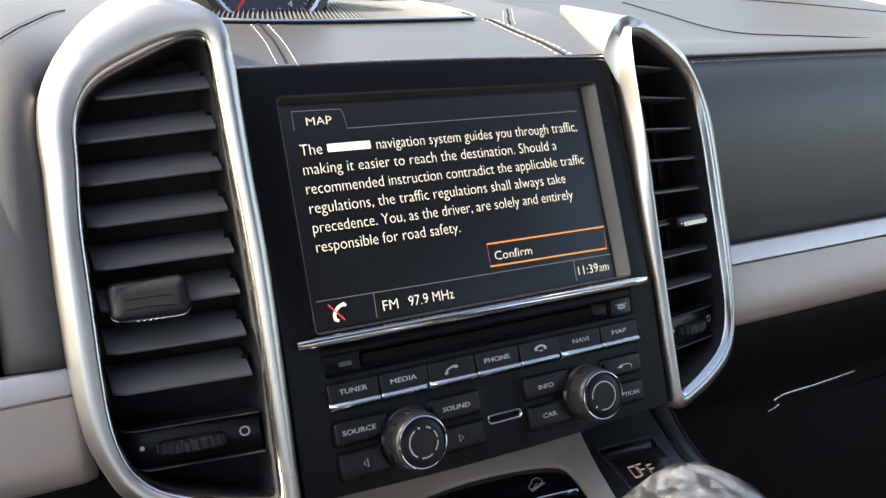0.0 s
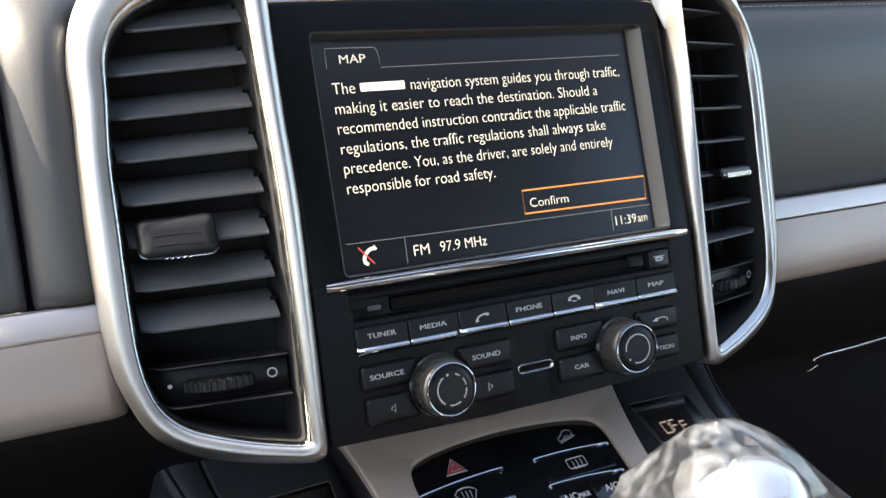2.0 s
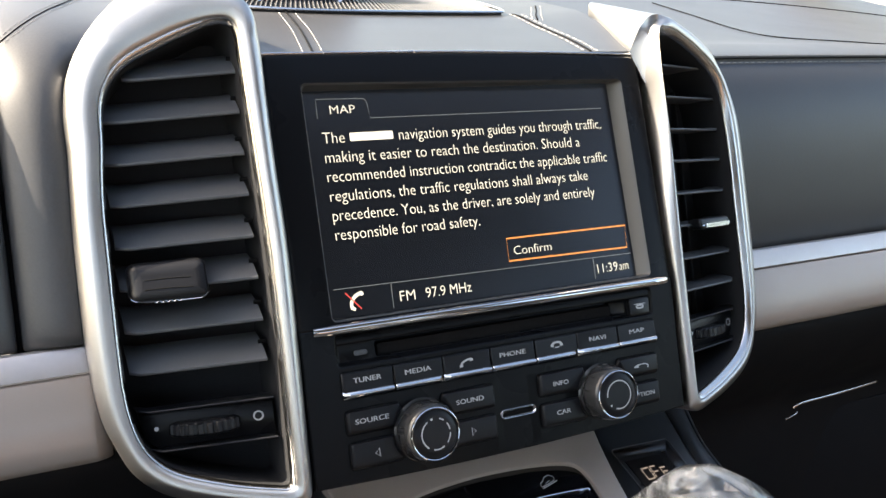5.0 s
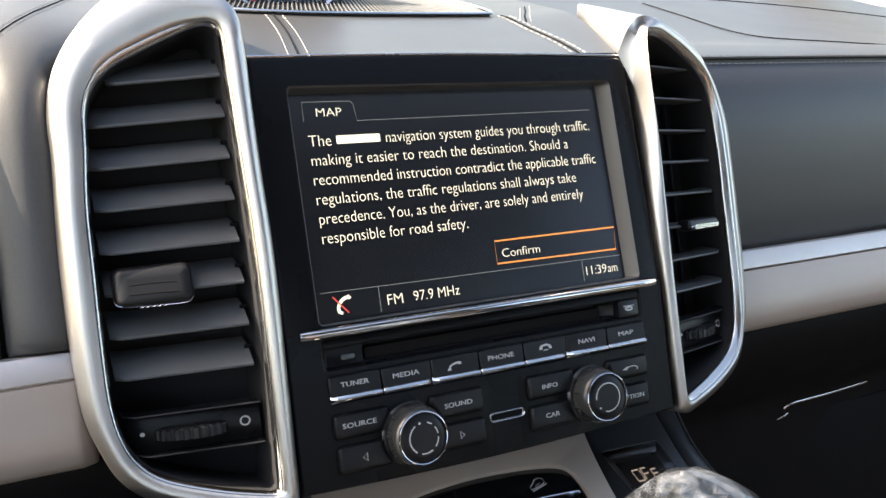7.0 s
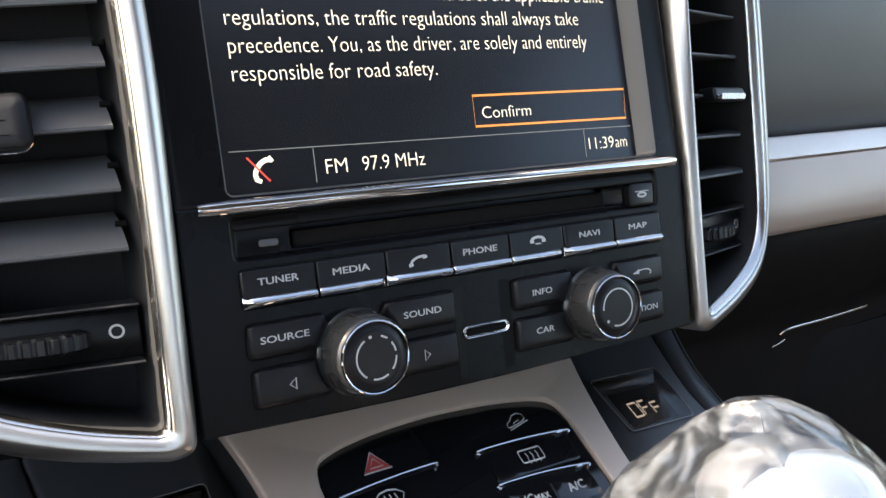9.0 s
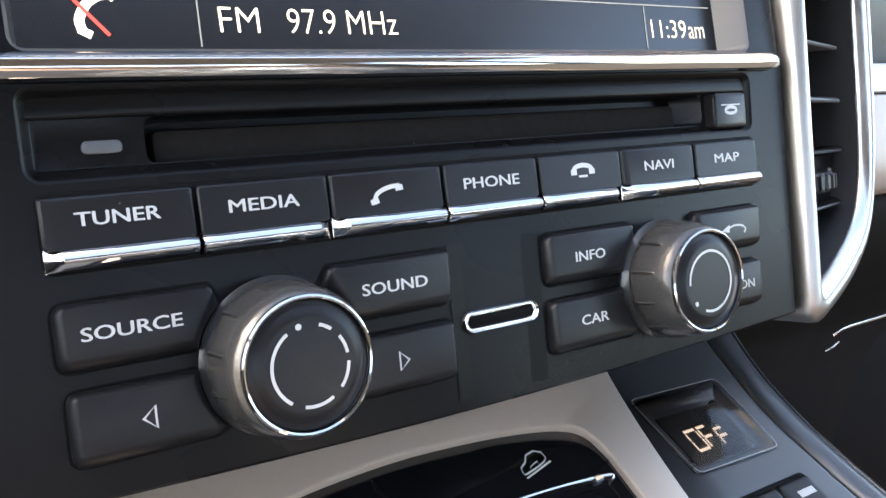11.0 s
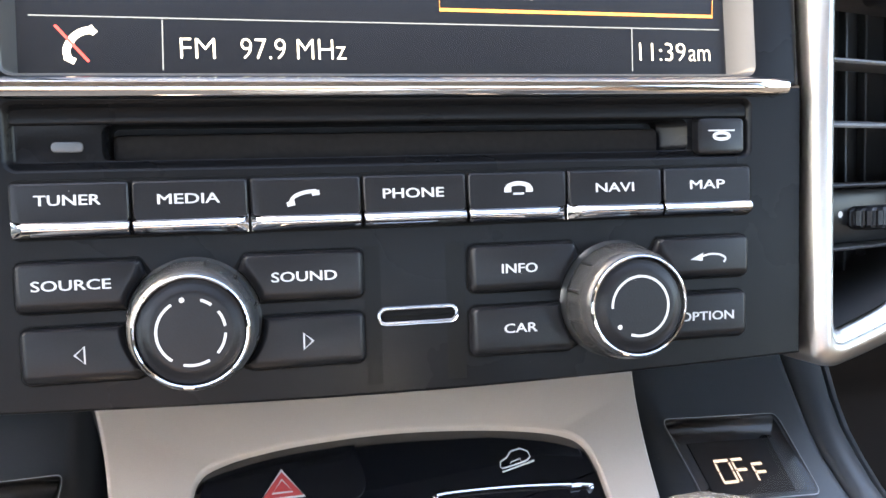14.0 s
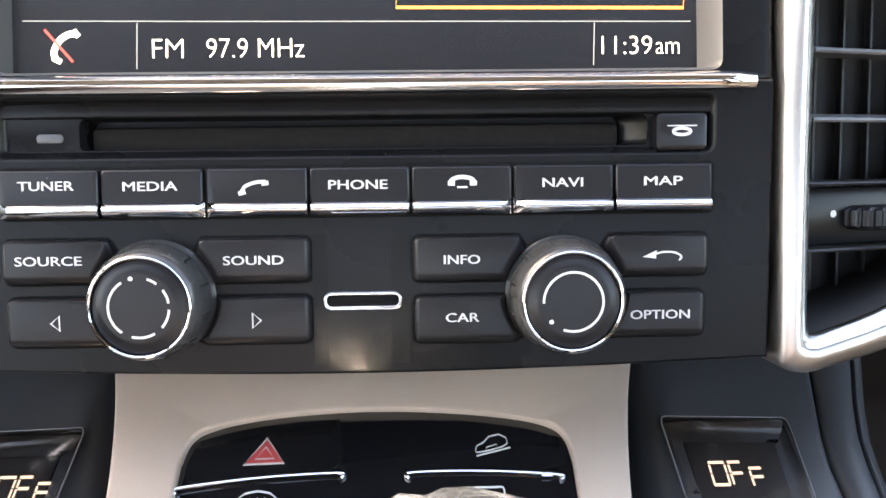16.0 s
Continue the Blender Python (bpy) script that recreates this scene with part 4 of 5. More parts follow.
part("bar_backing", bm, GAP, unit, "black strip behind the chrome bar")


# eject button
ej = part("eject_button", raised(rounded(68.4, 80.4, 12.1, 20.6, 1.3), on_panel, -4, 0.3, 0.8), BUTTON, unit)
bm = bmesh.new()
ribbon([(71.0, 17.6), (77.8, 17.6)], 0.32, on_panel, 0.37, bm)
ribbon([(74.4 + 2.0 * math.cos(radians(t)), 16.3 + 0.75 * math.sin(radians(t))) for t in range(0, 360, 15)], 0.75, on_panel, 0.38, bm, closed=True)
print_part(bm, PRINT, ej, "eject_icon", "white eject mark")

# upper row with chrome strips
EDGES = [-80.9, -57.8, -34.5, -11.0, 12.1, 35.3, 58.6, 81.4]
NAMES = [("TUNER", -75.9, 12.4, 4.5), ("MEDIA", -52.6, 12.2, 4.2), (None, -22.4, 0, 0), ("PHONE", -6.5, 13.3, 4.05), (None, 23.6, 0, 0), ("NAVI", 42.1, 9.2, 4.0), ("MAP", 65.4, 8.8, 4.1)]


def on_key(a, b, h):
    """Row keys lean out a little at their foot."""
    return Vector((a, -h - 0.05 * (9 - b), b))


part("row_surround", raised(rounded(-80.8, 82.2, -2.5, 9.7, 1.6), on_panel, -1, 0.25, 0.2), GAP, unit, "dark groove round the keys")
for k, (body, a, w, base) in enumerate(NAMES):
    u0, u1 = EDGES[k] + 0.3, EDGES[k + 1] - 0.3
    wide = 1.5 if k in (0, 2, 5) else 0.35
    bm = bmesh.new()
    loops(bm, [[on_key(p, q, h) for p, q in rounded(u0 + wide * d, u1 - 0.45 * d, 1.2, 9.0 - 0.45 * d, 0.6, 3)] for d, h in ((0, -1), (0, 1.0), (0.3, 1.45), (1, 1.7))], True, True, True)
    key = part("row_button", bm, BUTTON, unit, smooth=30)
    if body:
        print_part(letters(body, a, base, w, 2.15, on_key, 1.76, bold=0.13), PRINT, key)
    elif k == 2:
        bm = bmesh.new()
        ribbon([(p.x, p.y) for p in spline([(-26.2, 3.4, 0), (-25.3, 4.9, 0), (-23.0, 5.8, 0), (-20.6, 6.0, 0)], 14)], 0.8, on_key, 1.77, bm)
        ribbon([(-26.8, 3.3), (-25.2, 3.7)], 1.0, on_key, 1.78, bm)
        ribbon([(-21.6, 5.5), (-20.0, 5.7)], 1.0, on_key, 1.78, bm)
        print_part(bm, PRINT, key, "call_icon", "white receiver icon")
    else:
        bm = bmesh.new()
        ribbon([(p.x, p.y) for p in spline([(21.0, 4.9, 0), (21.6, 6.0, 0), (23.8, 6.5, 0), (26.0, 6.0, 0), (26.6, 4.9, 0)], 18)], 0.95, on_key, 1.77, bm)
        ribbon([(20.5, 5.1), (22.1, 5.1)], 1.1, on_key, 1.78, bm)
        ribbon([(25.5, 5.1), (27.1, 5.1)], 1.1, on_key, 1.78, bm)
        ribbon([(22.6, 4.2), (25.0, 4.2)], 0.45, on_key, 1.77, bm)
        print_part(bm, PRINT, key, "hang_up_icon", "white receiver icon")
    bm = bmesh.new()
    rings = []
    hip0, hip1 = k in (0, 2, 5), k in (1, 4)
    sec = [(0, -2.0), (-1.3, -2.0), (-2.0, -1.7), (-2.9, -0.75), (-3.12, -0.45), (-3.15, -0.15), (-3.05, 0.15), (-2.75, 0.62), (-2.3, 1.02), (-1.7, 1.34), (-0.9, 1.54), (0, 1.6)]
    for w, e in ((u0, 1.0 if hip0 else 0.15), (u0 + 0.25, 0.9 if hip0 else 0.0), (u0 + 2.4, 0.0), ((u0 + u1) / 2, 0.0), (u1 - 2.4, 0.0), (u1 - 0.25, 0.9 if hip1 else 0.0), (u1, 1.0 if hip1 else 0.5 if k == 6 else 0.15)):
        rings.append([Vector((w, y if y > -0.7 else -0.7 + (y + 0.7) * (1 - e), v)) for y, v in sec])
    loops(bm, rings, True, True, True)
    part("chrome_strip", bm, CHROME, key, "chrome strip", smooth=38)


# keys beside the knobs, cut round them
def beside(knob, b0, b1, outer, d=0.0):
    """Outline of a key from its outer end to the knob's rim, moved in by d."""
    s = 1 if outer > knob[0] else -1
    R = 13.8 + d
    upper, lower = b1 - knob[1] > 9, knob[1] - b0 > 9
    b0, b1, outer = b0 + d, b1 - d, outer - s * d
    top = 10.4 - 0.8 * d if upper else b1 - knob[1]
    foot = -(9.8 - 0.8 * d) if lower else b0 - knob[1]
    ang = [math.asin(v / R) for v in (foot, top)]
    rim_pts = [(knob[0] + s * R * math.cos(ang[0] + (ang[1] - ang[0]) * k / 8), knob[1] + R * math.sin(ang[0] + (ang[1] - ang[0]) * k / 8)) for k in range(9)]
    if lower:
        rim_pts = [(knob[0] + s * (11.6 + 0.5 * d), b0)] + rim_pts
    if upper:
        rim_pts += [(knob[0] + s * (10.2 + 0.5 * d), b1 - 0.5), (knob[0] + s * (10.8 + 0.5 * d), b1)]
    r = max(0.3, 1.8 - d)
    corner = [(outer - s * r + s * r * math.sin(radians(90 * k / 4)), b1 - r + r * math.cos(radians(90 * k / 4))) for k in range(5)]
    corner += [(outer - s * r + s * r * math.cos(radians(90 * k / 4)), b0 + r - r * math.sin(radians(90 * k / 4))) for k in range(5)]
    return rim_pts + corner


FLANKING = [(K1, -17.0, -6.7, -80.7, "SOURCE"), (K1, -31.5, -20.0, -80.3, "prev"), (K1, -17.2, -6.7, -11.0, "SOUND"), (K1, -31.4, -20.2, -11.1, "next"),
        (K2, -17.6, -6.9, 12.2, "INFO"), (K2, -31.9, -20.7, 12.2, "CAR"), (K2, -16.9, -7.0, 80.7, "back"), (K2, -31.2, -20.2, 80.1, "OPTION")]
SPOTS = {"SOURCE": (-77.2, -12.6, 15.2), "SOUND": (-30.6, -13.0, 13.8), "INFO": (19.4, -13.5, 8.4), "CAR": (19.7, -26.9, 7.8), "OPTION": (62.4, -26.9, 14.0)}
for knob, b0, b1, outer, body in FLANKING:
    bm = bmesh.new()
    loops(bm, [[on_panel(p, q, h) for p, q in beside(knob, b0, b1, outer, d)] for d, h in ((-0.4, -0.5), (-0.4, 0.05), (-0.3, 0.15))], True, False, True)
    part("key_surround", bm, GAP, unit)
    bm = bmesh.new()
    loops(bm, [[on_panel(p, q + 0.5 * d, h) for p, q in beside(knob, b0, b1, outer, d)] for d, h in ((0, -1), (0.05, 0.9), (0.35, 1.7), (0.8, 2.25), (1.2, 2.5), (1.5, 2.55))], True, False, True)
    key = part("key", bm, BUTTON, unit, smooth=30)
    bm = bmesh.new()
    if body in SPOTS:
        a, b, w = SPOTS[body]
        letters(body, a, b + 0.2, w * 0.98, 2.15, on_panel, 2.62, bm, bold=0.13)
        print_part(bm, PRINT, key)
    elif body == "back":
        ribbon([(p.x, p.y) for p in spline([(67.0, -12.0, 0), (69.8, -11.2, 0), (72.6, -11.4, 0), (74.0, -12.3, 0), (73.5, -13.2, 0)], 14)], 0.45, on_panel, 2.62, bm)
        bm.faces.new([bm.verts.new(on_panel(a, b, 2.63)) for a, b in ((65.0, -12.3), (68.3, -10.8), (68.1, -12.7))])
        print_part(bm, PRINT, key, "return_icon", "white return arrow")
    else:
        s = -1 if body == "prev" else 1
        c = -68.8 if s < 0 else -23.6
        ribbon([(c - 0.8 * s, -23.9), (c + 1.1 * s, -25.6), (c - 0.8 * s, -27.3)], 0.5, on_panel, 2.62, bm, closed=True)
        print_part(bm, PRINT, key, "arrow_icon", "white arrow outline")

# card flap with its slot
bm = bmesh.new()
sheet([[Vector((u, y, v)) for u, y in ((-10.8, -0.24), (-5.2, 0.16), (4.4, 0.16), (11.4, -0.24))] for v in (-36.6, -21, -6.2)], None, bm)
part("card_flap", bm, FLAP, unit, "smooth channelled flap with a card slot", smooth=1)
ringo = rounded(-8.7, 10.0, -24.0, -19.4, 2.25, 8)
bm = bmesh.new()
loops(bm, [[on_panel(a, b, h) for a, b in shrink(ringo, d)] for d, h in ((0, -0.3), (0.08, 0.7), (0.3, 0.95), (0.55, 0.7), (0.65, 0.5), (0.8, 0.5), (1.0, 0.75), (1.2, 0.5), (1.3, 0.1))])
part("slot_ring", bm, CHROME, unit, "chrome ring round the card slot")
part("card_slot", raised(shrink(ringo, 1.15), on_panel, -0.4, 0.32, 0.1), GAP, unit)


def knob_part(centre, arcs, dot):
    c = (centre[0], 0, centre[1])
    k = part("knob", lathe(c, [(13.6, -1), (13.6, 0.6), (12.8, 1.4), (12.6, 2.0), (13.0, 2.8), (12.95, 5), (12.6, 8.6), (12.1, 11.0), (11.5, 12.3), (11.0, 12.7), (10.6, 12.4)], 64, None, False), RUBBER, unit, "satin dark grey rotary knob")
    part("chrome_ring", lathe(c, [(11.05, 12.3), (11.25, 12.9), (11.15, 13.35), (10.85, 13.55), (10.55, 13.4), (10.45, 12.8)], 72, None, False), CHROME, k, "chrome ring")
    part("cap", lathe(c, [(10.5, 12.0), (10.42, 12.5), (10.2, 12.7), (9.7, 12.75), (9.0, 13.0), (8.2, 13.4), (7.6, 13.5), (7.2, 13.5), (0.0, 13.55)], 64), BUTTON, k, "domed black cap", smooth=50)
    for j in range(12):
        a = radians(15 + 30 * j)
        r, side = Vector((math.cos(a), 0, math.sin(a))), Vector((-math.sin(a), 0, math.cos(a)))
        o = Vector(c)
        part("grip_ridge", tube([o + r * 12.95 + Vector((0, -2.9, 0)), o + r * 12.95 + Vector((0, -5, 0)), o + r * 12.55 + Vector((0, -8.4, 0)), o + r * 12.1 + Vector((0, -9.2, 0))], 0.3, 6), RUBBER, k)
        part("grip_groove", tube([o + r * 12.95 + side * 0.45 + Vector((0, -2.9, 0)), o + r * 12.9 + side * 0.45 + Vector((0, -5, 0)), o + r * 12.5 + side * 0.45 + Vector((0, -8.6, 0))], 0.16, 6), GAP, k)
    for s, e in arcs:
        print_part(ribbon(arc(centre[0], centre[1], 6.5, s, e, max(8, int((e - s) / 5))), 0.55, on_panel, 13.65), PRINT, k, "ring_mark", "white arc mark")
    print_part(plate(circle(centre[0] + 6.5 * math.cos(radians(dot)), centre[1] + 6.5 * math.sin(radians(dot)), 0.52, 16), [], on_panel, 13.65), PRINT, k, "dot_mark", "white dot")
    return k


knob_part(K1, [(122, 235), (255, 300), (318, 356), (8, 36), (52, 72)], 103)
knob_part(K2, [(250, 548 - 6)], 222)

# console below the head unit
console = thing("centre_console", (0, 30, -90), "silver grey console frame with black control surfaces", "centre console")
SIDE = [(-84, -38), (-78, -48), (-75.5, -53), (-72.5, -61), (-70, -70), (-68, -80), (-66.5, -92), (-66, -110), (-66, -150)]
left = spline([(a, b, 0) for a, b in SIDE], 26)
hole = [(-52, -148), (-52, -80), (-51.6, -71), (-49.4, -66.6), (-44, -64.6), (-36, -63.2), (-22, -61.9), (0, -61.2), (22, -61.9), (38, -63.2), (48, -64.8), (53.2, -67.2), (55, -72), (55.2, -80), (55.2, -148)]
hs = spline([(a, b, 0) for a, b in hole], 52)
bm = bmesh.new()
rail = [(p.x, p.y) for p in left]
outline = [(a, b) for a, b in rail] + [(-a, b) for a, b in rail[::-1]]
inner = [(p.x, p.y) for p in hs]
plate(outline[:], [shrink(inner, -0.6)], on_climate, 2.0, bm)
loops(bm, [[on_climate(a, b, h) for a, b in shrink(outline, d)] for d, h in ((0, 2.0), (-0.6, 1.7), (-1.1, 1.0), (-1.2, -3))])
loops(bm, [[on_climate(a, b, h) for a, b in shrink(inner, d)] for d, h in ((-0.6, 2.0), (-0.15, 1.6), (0.1, 0.8), (0.1, -2))])
part("frame", bm, SILVER, console, "silver grey frame", smooth=30)
bm = bmesh.new()
loops(bm, [[on_climate(a, b, h) for a, b in shrink(outline, d)] for d, h in ((-0.9, -1), (-1.2, -8), (-3.0, -40))])
part("side_wall", bm, PLASTIC, console, "black side wall")
panel = part("climate_panel", pad(inner, on_climate, [(0, -3), (0, -0.2), (0.3, 0.1)]), GLOSS, console, "glossy black climate panel")


def strip(a0, b0, a1, b1, notch):
    bm = bmesh.new()
    pts = spline([(a0 - 0.4, b0 - 1.1, 0), (a0, b0, 0), ((a0 + a1) / 2, (b0 + b1) / 2 + 0.5, 0), (a1, b1, 0), (a1 + 0.5, b1 - 0.9, 0)], 20)
    tube([on_climate(p.x, p.y, 0.8) for p in pts], 0.55, 8, bm, up=(0, -0.6, 0.8))
    if notch:
        s = 1 if notch > 0 else -1
        u = a1 - 3.2 if s > 0 else a0 + 3.2
        lathe_c = on_climate(u, b1, 0.8)
        tube([lathe_c + Vector((-1.3, 0, 0)), lathe_c + Vector((-0.8, 0, 0)), lathe_c + Vector((0.8, 0, 0)), lathe_c + Vector((1.3, 0, 0))], 0.95, 6, bm)
    return part("chrome_strip", bm, CHROME, panel, "thin chrome strip")


strip(-51.0, -76.2, -8.8, -74.0, 0)
strip(10.8, -74.2, 50.6, -75.2, 1)
strip(-50.0, -86.8, -10.0, -84.2, 0)
strip(11.2, -84.0, 49.6, -85.4, 1)
strip(-49.0, -97.4, -10.0, -94.6, 0)
strip(11.6, -94.6, 49.0, -95.8, 0)
for a0, a1, b0, b1 in ((-50, -9, -84.0, -77.2), (11.5, 50, -83.4, -76.4), (-49, -10, -94.4, -87.4), (12, 30.2, -93.8, -86.4), (30.8, 49.4, -94, -86.6)):
    part("climate_button", raised(rounded(a0, a1, b0, b1, 0.8, 3), on_climate, -0.5, 0.55, 0.3), GLOSS, panel)
cl = on_climate
tri = lambda k: [(-29.4, -69.9 + 4.0 * k), (-29.4 - 7.0 * k, -69.9 - 2.5 * k), (-29.4 + 7.0 * k, -69.9 - 2.3 * k)]
haz = part("hazard_button", raised([(p.x, p.y) for p in spline([(-49, -74.8, 0), (-49, -68, 0), (-46, -66.4, 0), (-30, -64, 0), (-12, -63, 0), (-9.5, -64, 0), (-9.5, -72.6, 0), (-30, -73.8, 0)], 40, True)], cl, -0.5, 0.35, 0.2), GLOSS, panel)
print_part(plate(tri(0.76), [], cl, 0.42), RED, haz, "triangle", "red hazard triangle")
bm = ribbon(tri(0.79), 0.55, cl, 0.5, closed=True)
ribbon(tri(0.37), 0.42, cl, 0.5, bm, closed=True)
print_part(bm, PRINT, haz, "triangle_outline", "white triangle outline")
bm = bmesh.new()
ribbon([(28.6, -70.0), (29.0, -69.0), (31.0, -68.3), (32.6, -67.1), (35.4, -66.7), (37.4, -67.4), (37.6, -68.6), (36.6, -69.1), (35.4, -69.4), (32.4, -69.9), (30.2, -70.2), (29.0, -70.3)], 0.32, cl, 0.2, bm, closed=True)
ribbon([(31.6, -69.7), (31.7, -69.3), (34.6, -68.7), (34.7, -69.2)], 0.24, cl, 0.21, bm)
ribbon([(28.8, -71.0), (38.4, -69.4)], 0.35, cl, 0.2, bm)
print_part(bm, PRINT, panel, "hill_descent_icon", "white car outline icon")
bm = bmesh.new()
ribbon(rounded(25.4, 35.6, -80.6, -77.2, 0.7, 3), 0.42, cl, 0.62, bm, closed=True)
for u in (28.2, 30.5, 32.8):
    ribbon([(u, -78), (u + 0.4, -79), (u, -80), (u + 0.3, -81.2)], 0.38, cl, 0.63, bm)
print_part(bm, PRINT, panel, "defrost_icon", "white rear defrost icon")
bm = bmesh.new()
ribbon([(-35.6, -78.6), (-33.2, -77.4), (-30, -77.0), (-26.8, -77.4), (-24.4, -78.6), (-27.0, -81.6), (-33, -81.6)], 0.42, cl, 0.62, bm, closed=True)
for u in (-32.0, -30, -28.0):
    ribbon([(u, -78.2), (u + 0.4, -79.3), (u, -80.4), (u + 0.3, -82)], 0.38, cl, 0.63, bm)
print_part(bm, PRINT, panel, "defrost_icon", "white front defrost icon")
bm = letters("A/C", 13.6, -90.6, 7.6, 2.4, cl, 0.62)
letters("MAX", 21.6, -90.6, 6.2, 1.7, cl, 0.62, bm)
letters("A/C", 36.4, -91.0, 7.6, 2.4, cl, 0.62, bm)
print_part(bm, PRINT, panel)


# side slopes with a small display each
SLOPE_ROWS = [(-30, 26), (-36, 14), (-42, 6.5), (-47, 3.2), (-52, 1.3), (-58, 0.2), (-65, 0), (-68.2, 0), (-72, 0), (-78, 0), (-84.2, 0), (-95, 0), (-110, 0), (-150, 0)]


def along(table, v):
    for (v0, u0), (v1, u1) in zip(table, table[1:]):
        if v >= v1:
            return u0 + (u1 - u0) * (v0 - v) / (v0 - v1)
    return table[-1][1]


def joint(v):
    """Distance from the middle of the joint between slope and bolster."""
    return along([(-30, 144), (-44, 140.5), (-50, 139.5), (-56, 138), (-65, 135), (-72, 132.7), (-78, 131.5), (-84, 131.7), (-95, 133.2), (-110, 136.5), (-150, 142)], v)


def brink(v):
    """The bolster's outer edge."""
    return along([(-30, 160), (-44, 156), (-50, 154), (-56, 151), (-65, 146), (-72, 143), (-79, 141.6), (-85, 141.2), (-95, 142.4), (-110, 145.5), (-150, 151)], v)

def side_slope(s):
    d = thing("temperature_display", (s * 104, 45, -76), "small dark temperature display showing OFF on black slope", "display", "temperature displays")
    rows = []
    for v, h in SLOPE_ROWS:
        g = joint(v)
        rows.append([on_side(s * u, v, h - e) for u, e in ((70, 30), (74.5, 10), (79, 4.6), (83.0, 1.3), (86.2, 0.3), (91, 0), (105, 0), (122.0, 0), (g - 3, 0), (g - 1.7, 0.1), (g - 1, 0.6), (g - 0.6, 1.6), (g - 0.4, 5))])
    bm = sheet(rows, None)
    bmesh.ops.delete(bm, geom=[f for f in bm.faces if 86.2 < abs(f.calc_center_median().x) < 122.0 and -84.2 < f.calc_center_median().z < -68.2], context="FACES")
    part("slope", bm, SLOPE, d, "satin black side slope", smooth=50)
    out = []
    corners = [(84.8, -67.0), (123.2, -67.9), (122.4, -85.6), (86.4, -85.0)]
    for k in range(4):
        (a, b), (pa, pb), (na, nb) = corners[k], corners[k - 1], corners[(k + 1) % 4]
        c, p, q = Vector((a, b)), Vector((pa, pb)), Vector((na, nb))
        p, q = c + (p - c).normalized() * 2.2, c + (q - c).normalized() * 2.2
        for j in range(6):
            f = j / 5
            m = p * (1 - f) ** 2 + c * 2 * f * (1 - f) + q * f * f
            out.append((s * m.x, m.y))
    bm = bmesh.new()
    loops(bm, [[on_side(p, q, h) for p, q in shrink(out, i)] for i, h in ((0.0, 0.15), (0.5, -0.1), (0.9, -0.8), (2.6, -2.2), (3.4, -2.4))], True, False, True)
    glass = part("tray", bm, LEDGE, d, "dark satin display tray", smooth=30)
    lit = [(s * a, b) for a, b in ((91.0, -71.6), (118.0, -72.0), (117.0, -84.0), (91.8, -83.8))]
    part("lit_field", raised(lit, on_side, -2.6, -1.9, 0.1), FIELD, glass, "black display field")
    part("cover", pad(out, on_side, [(0, 0.0), (0, 0.6), (0.25, 0.95), (0.7, 1.05)], None, False), COVER, d, "clear glossy display cover", smooth=20)
    print_part(ribbon(shrink(out, 0.15), 0.22, on_side, 1.0, closed=True), EDGELINE, d, "edge_line", "pale glass edge")
    x = 96.4 if s > 0 else -105.6

    def seg(pts, w=0.6):
        print_part(ribbon(pts, w, on_side, -1.82), SEGMENT, glass, "segment", "pale orange lit segment")

    for a, t, w, hgt in ((x, -75.9, 4.6, 4.4), (x + 5.6, -75.9, 3.6, 4.4), (x + 11.2, -77.2, 3.6, 3.4)):
        full = a == x
        seg([(a, t), (a + w, t)])
        seg([(a + 0.15, t - 0.5), (a + 0.15, t - hgt * 0.47)])
        seg([(a + 0.15, t - hgt * 0.53), (a + 0.15, t - hgt)])
        if full:
            seg([(a + w, t - 0.5), (a + w, t - hgt * 0.47)])
            seg([(a + w, t - hgt * 0.53), (a + w, t - hgt)])
            seg([(a, t - hgt), (a + w, t - hgt)])
        else:
            seg([(a + 0.5, t - hgt * 0.5), (a + w, t - hgt * 0.5)])
    return d


side_slope(1)
side_slope(-1)

# switch pair below the passenger's display
switch = thing("console_switch", (106, 12, -97), "pair of black console switches with pale marks", "switch")
part("bed", soft_box(90.4, 122.4, -112, -91.0, 2.2, on_side, [(0, -2), (0, -0.2), (0.2, 0.15), (0.6, 0.2)]), GAP, switch, "dark recessed bed")
for a0, a1, m0, m1 in ((91.2, 106.8, 99.5, 105.4), (107.6, 121.6, 112.4, 119.4)):
    key = part("key", soft_box(a0, a1, -111, -91.8, 1.6, on_side, [(0, -0.5), (0, 0.4), (0.3, 0.8), (0.9, 1.0), (1.6, 1.05)]), BUTTON, switch, smooth=30)
    print_part(ribbon([(m0, -95.0), (m1, -95.0)], 1.3, on_side, 1.1), PRINT, key, "mark", "pale printed mark")

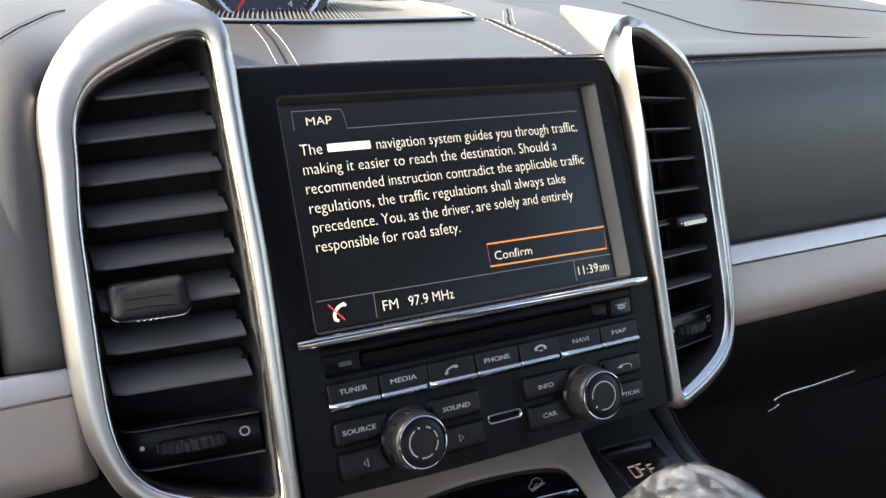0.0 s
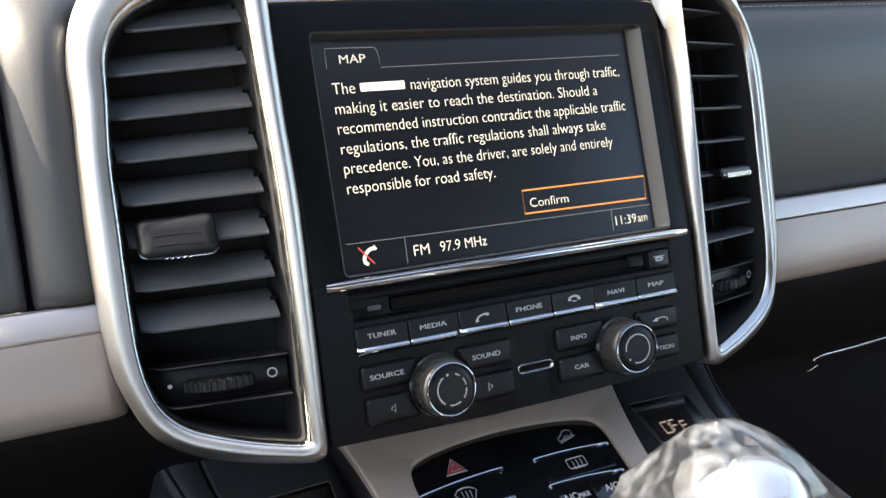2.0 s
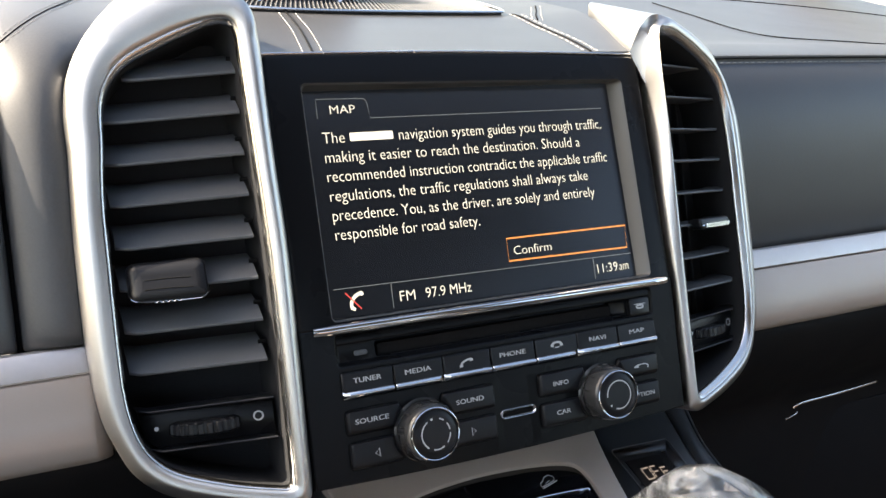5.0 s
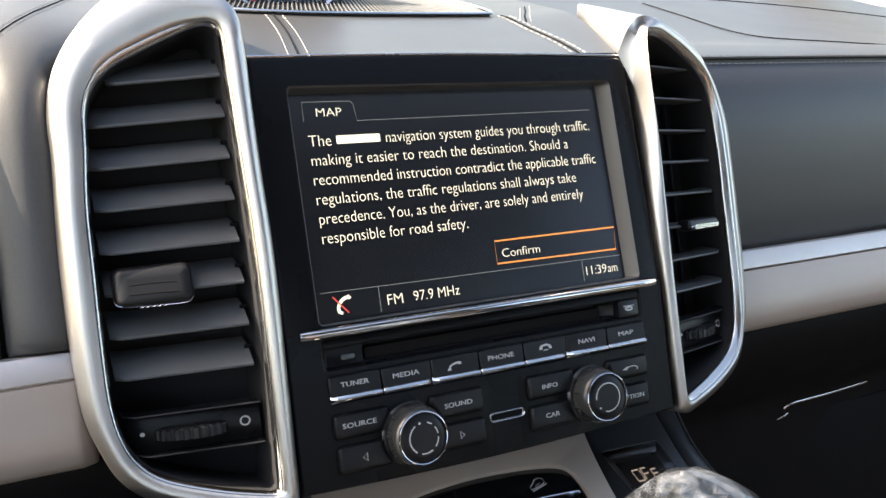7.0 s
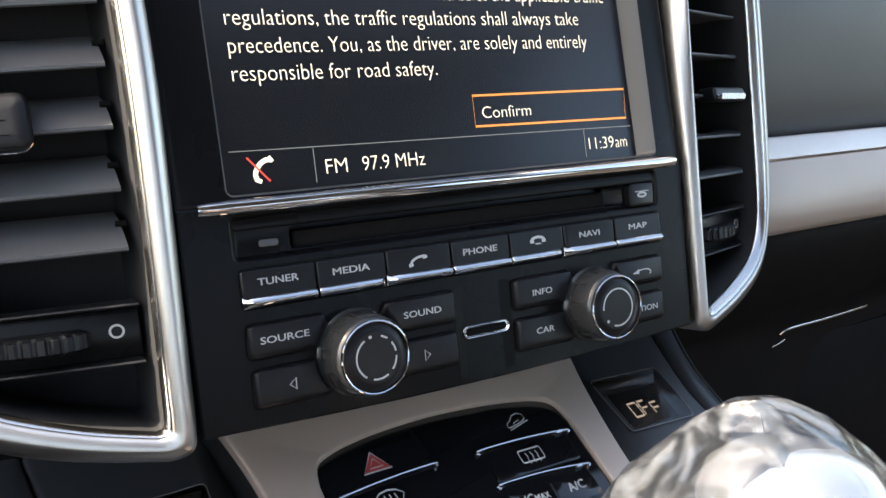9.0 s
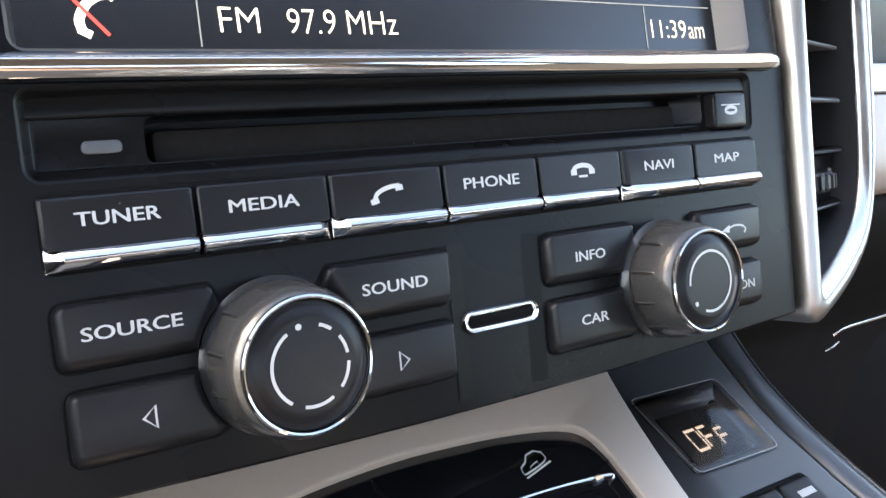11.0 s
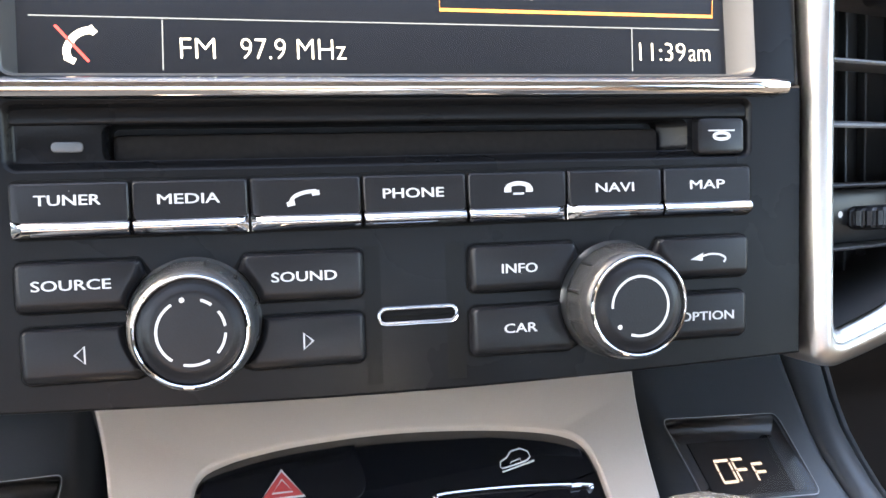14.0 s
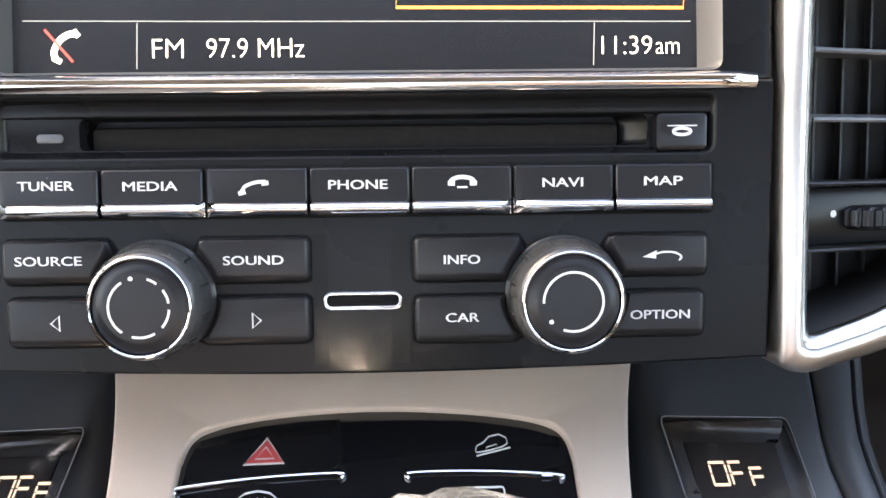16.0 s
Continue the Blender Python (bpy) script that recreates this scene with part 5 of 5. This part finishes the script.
# leather bolsters along the console's outer edges
for s in (1, -1):
    b = thing("console_bolster", (s * 130, 40, -70), "black padded bolster along the console edge", "console")
    inner_rows, outer_rows = [], []
    for v, h in SLOPE_ROWS:
        g, r = joint(v), brink(v)
        inner_rows.append([on_side(s * u, v, h - e) for u, e in ((g - 0.2, 5), (g + 0.1, 1.6), (g + 0.6, 0.4), (g + 1.6, -0.5), ((g + r) / 2, -1.2), (r - 1.2, -0.8), (r - 0.6, -0.1), (r - 0.2, 1.0), (r, 4))])
        outer_rows.append([on_side(s * u, v, h - e) for u, e in ((r + 0.1, 4), (r + 0.3, 0.8), (r + 0.9, 0.1), (r + 2.2, 0.6), (r + 4, 2.6), (r + 5.4, 7), (r + 6, 40))])
    part("inner_roll", sheet(inner_rows, None), SLOPE, b, smooth=60)
    part("outer_roll", sheet(outer_rows, None), SLOPE, b, smooth=60)

# console top running back to the gear lever
part("console_top", sheet([[on_climate(u, -146, 1) + Vector((0, t * -1.0, -0.30 * t)) for u in (-160, -100, -60, 0, 60, 100, 160)] for t in (-10, 0, 60, 140, 320)], (0, 0, -30)), PLASTIC, console, "black console top")

# gear lever under a protective bag
lever = thing("gear_lever", (14, -118, -60), "gear lever with a silver-topped knob", "gear lever")
bm = bmesh.new()
rings = []
for r, z in ((7, -150), (8, -80), (12, -74), (16, -67), (19, -59), (19, -51), (16, -45), (11, -41.5), (5, -40), (0.2, -39.8)):
    rings.append([Vector((14 + 1.15 * r * math.cos(2 * math.pi * k / 28), -106 + r * math.sin(2 * math.pi * k / 28) * 1.2 + 0.2 * (z + 40), z)) for k in range(28)])
loops(bm, rings, True, True, True)
part("knob", bm, SHELLKNOB, lever, "silver-topped knob")
bm = bmesh.new()
tube(spline([(14, -118, -60), (14, -138, -120), (14, -155, -190)], 8), 11, 16, bm)
part("shaft", bm, PLASTIC, lever)
bag = bmesh.new()
rng = random.Random(5)
N = 13
PROFILE = [(1.5, -31.8), (9, -34.6), (18, -40.9), (27, -47.3), (36, -54.4), (44, -62.4), (50, -72), (54, -86), (55, -108), (55, -140)]
fold = [rng.uniform(-1, 1) for k in range(N)]
rings = []
for i, (r, z) in enumerate(PROFILE):
    ring = []
    for k in range(N):
        a = 2 * math.pi * (k + 0.5 * (i % 2) + rng.uniform(-0.25, 0.25)) / N
        q = 1 + 0.03 * rng.uniform(-1, 1)
        up = min(1.0, i / 2) * (1.3 * rng.uniform(-1, 1) + 1.5 * fold[k])
        shoulder = 4.0 * max(0, math.cos(a - 0.3)) * math.exp(-((r - 21) / 13) ** 2)
        ease_left = 0.5 * max(0, -math.cos(a)) * math.exp(-r / 28)
        ring.append(Vector((18.0 + r * q * math.cos(a), -96 + r * q * math.sin(a) * 0.95, -31.2 + (z + 31.2) * (1 - ease_left) + up + shoulder)))
    rings.append(ring)
rows = [[bag.verts.new(p) for p in ring] for ring in rings]
for r1, r2, i in zip(rows, rows[1:], range(99)):
    for k in range(N):
        a, b, c, d = r1[k], r1[(k + 1) % N], r2[(k + 1) % N], r2[k]
        if i % 2 == 0:
            bag.faces.new((a, b, d)), bag.faces.new((b, c, d))
        else:
            bag.faces.new((a, b, c)), bag.faces.new((a, c, d))
bag.faces.new(rows[0])
tagged(part("plastic_bag", bag, FILM, at=(14, -110, -90), smooth=0), "clear crumpled protective plastic bag over the gear lever", "plastic bag")
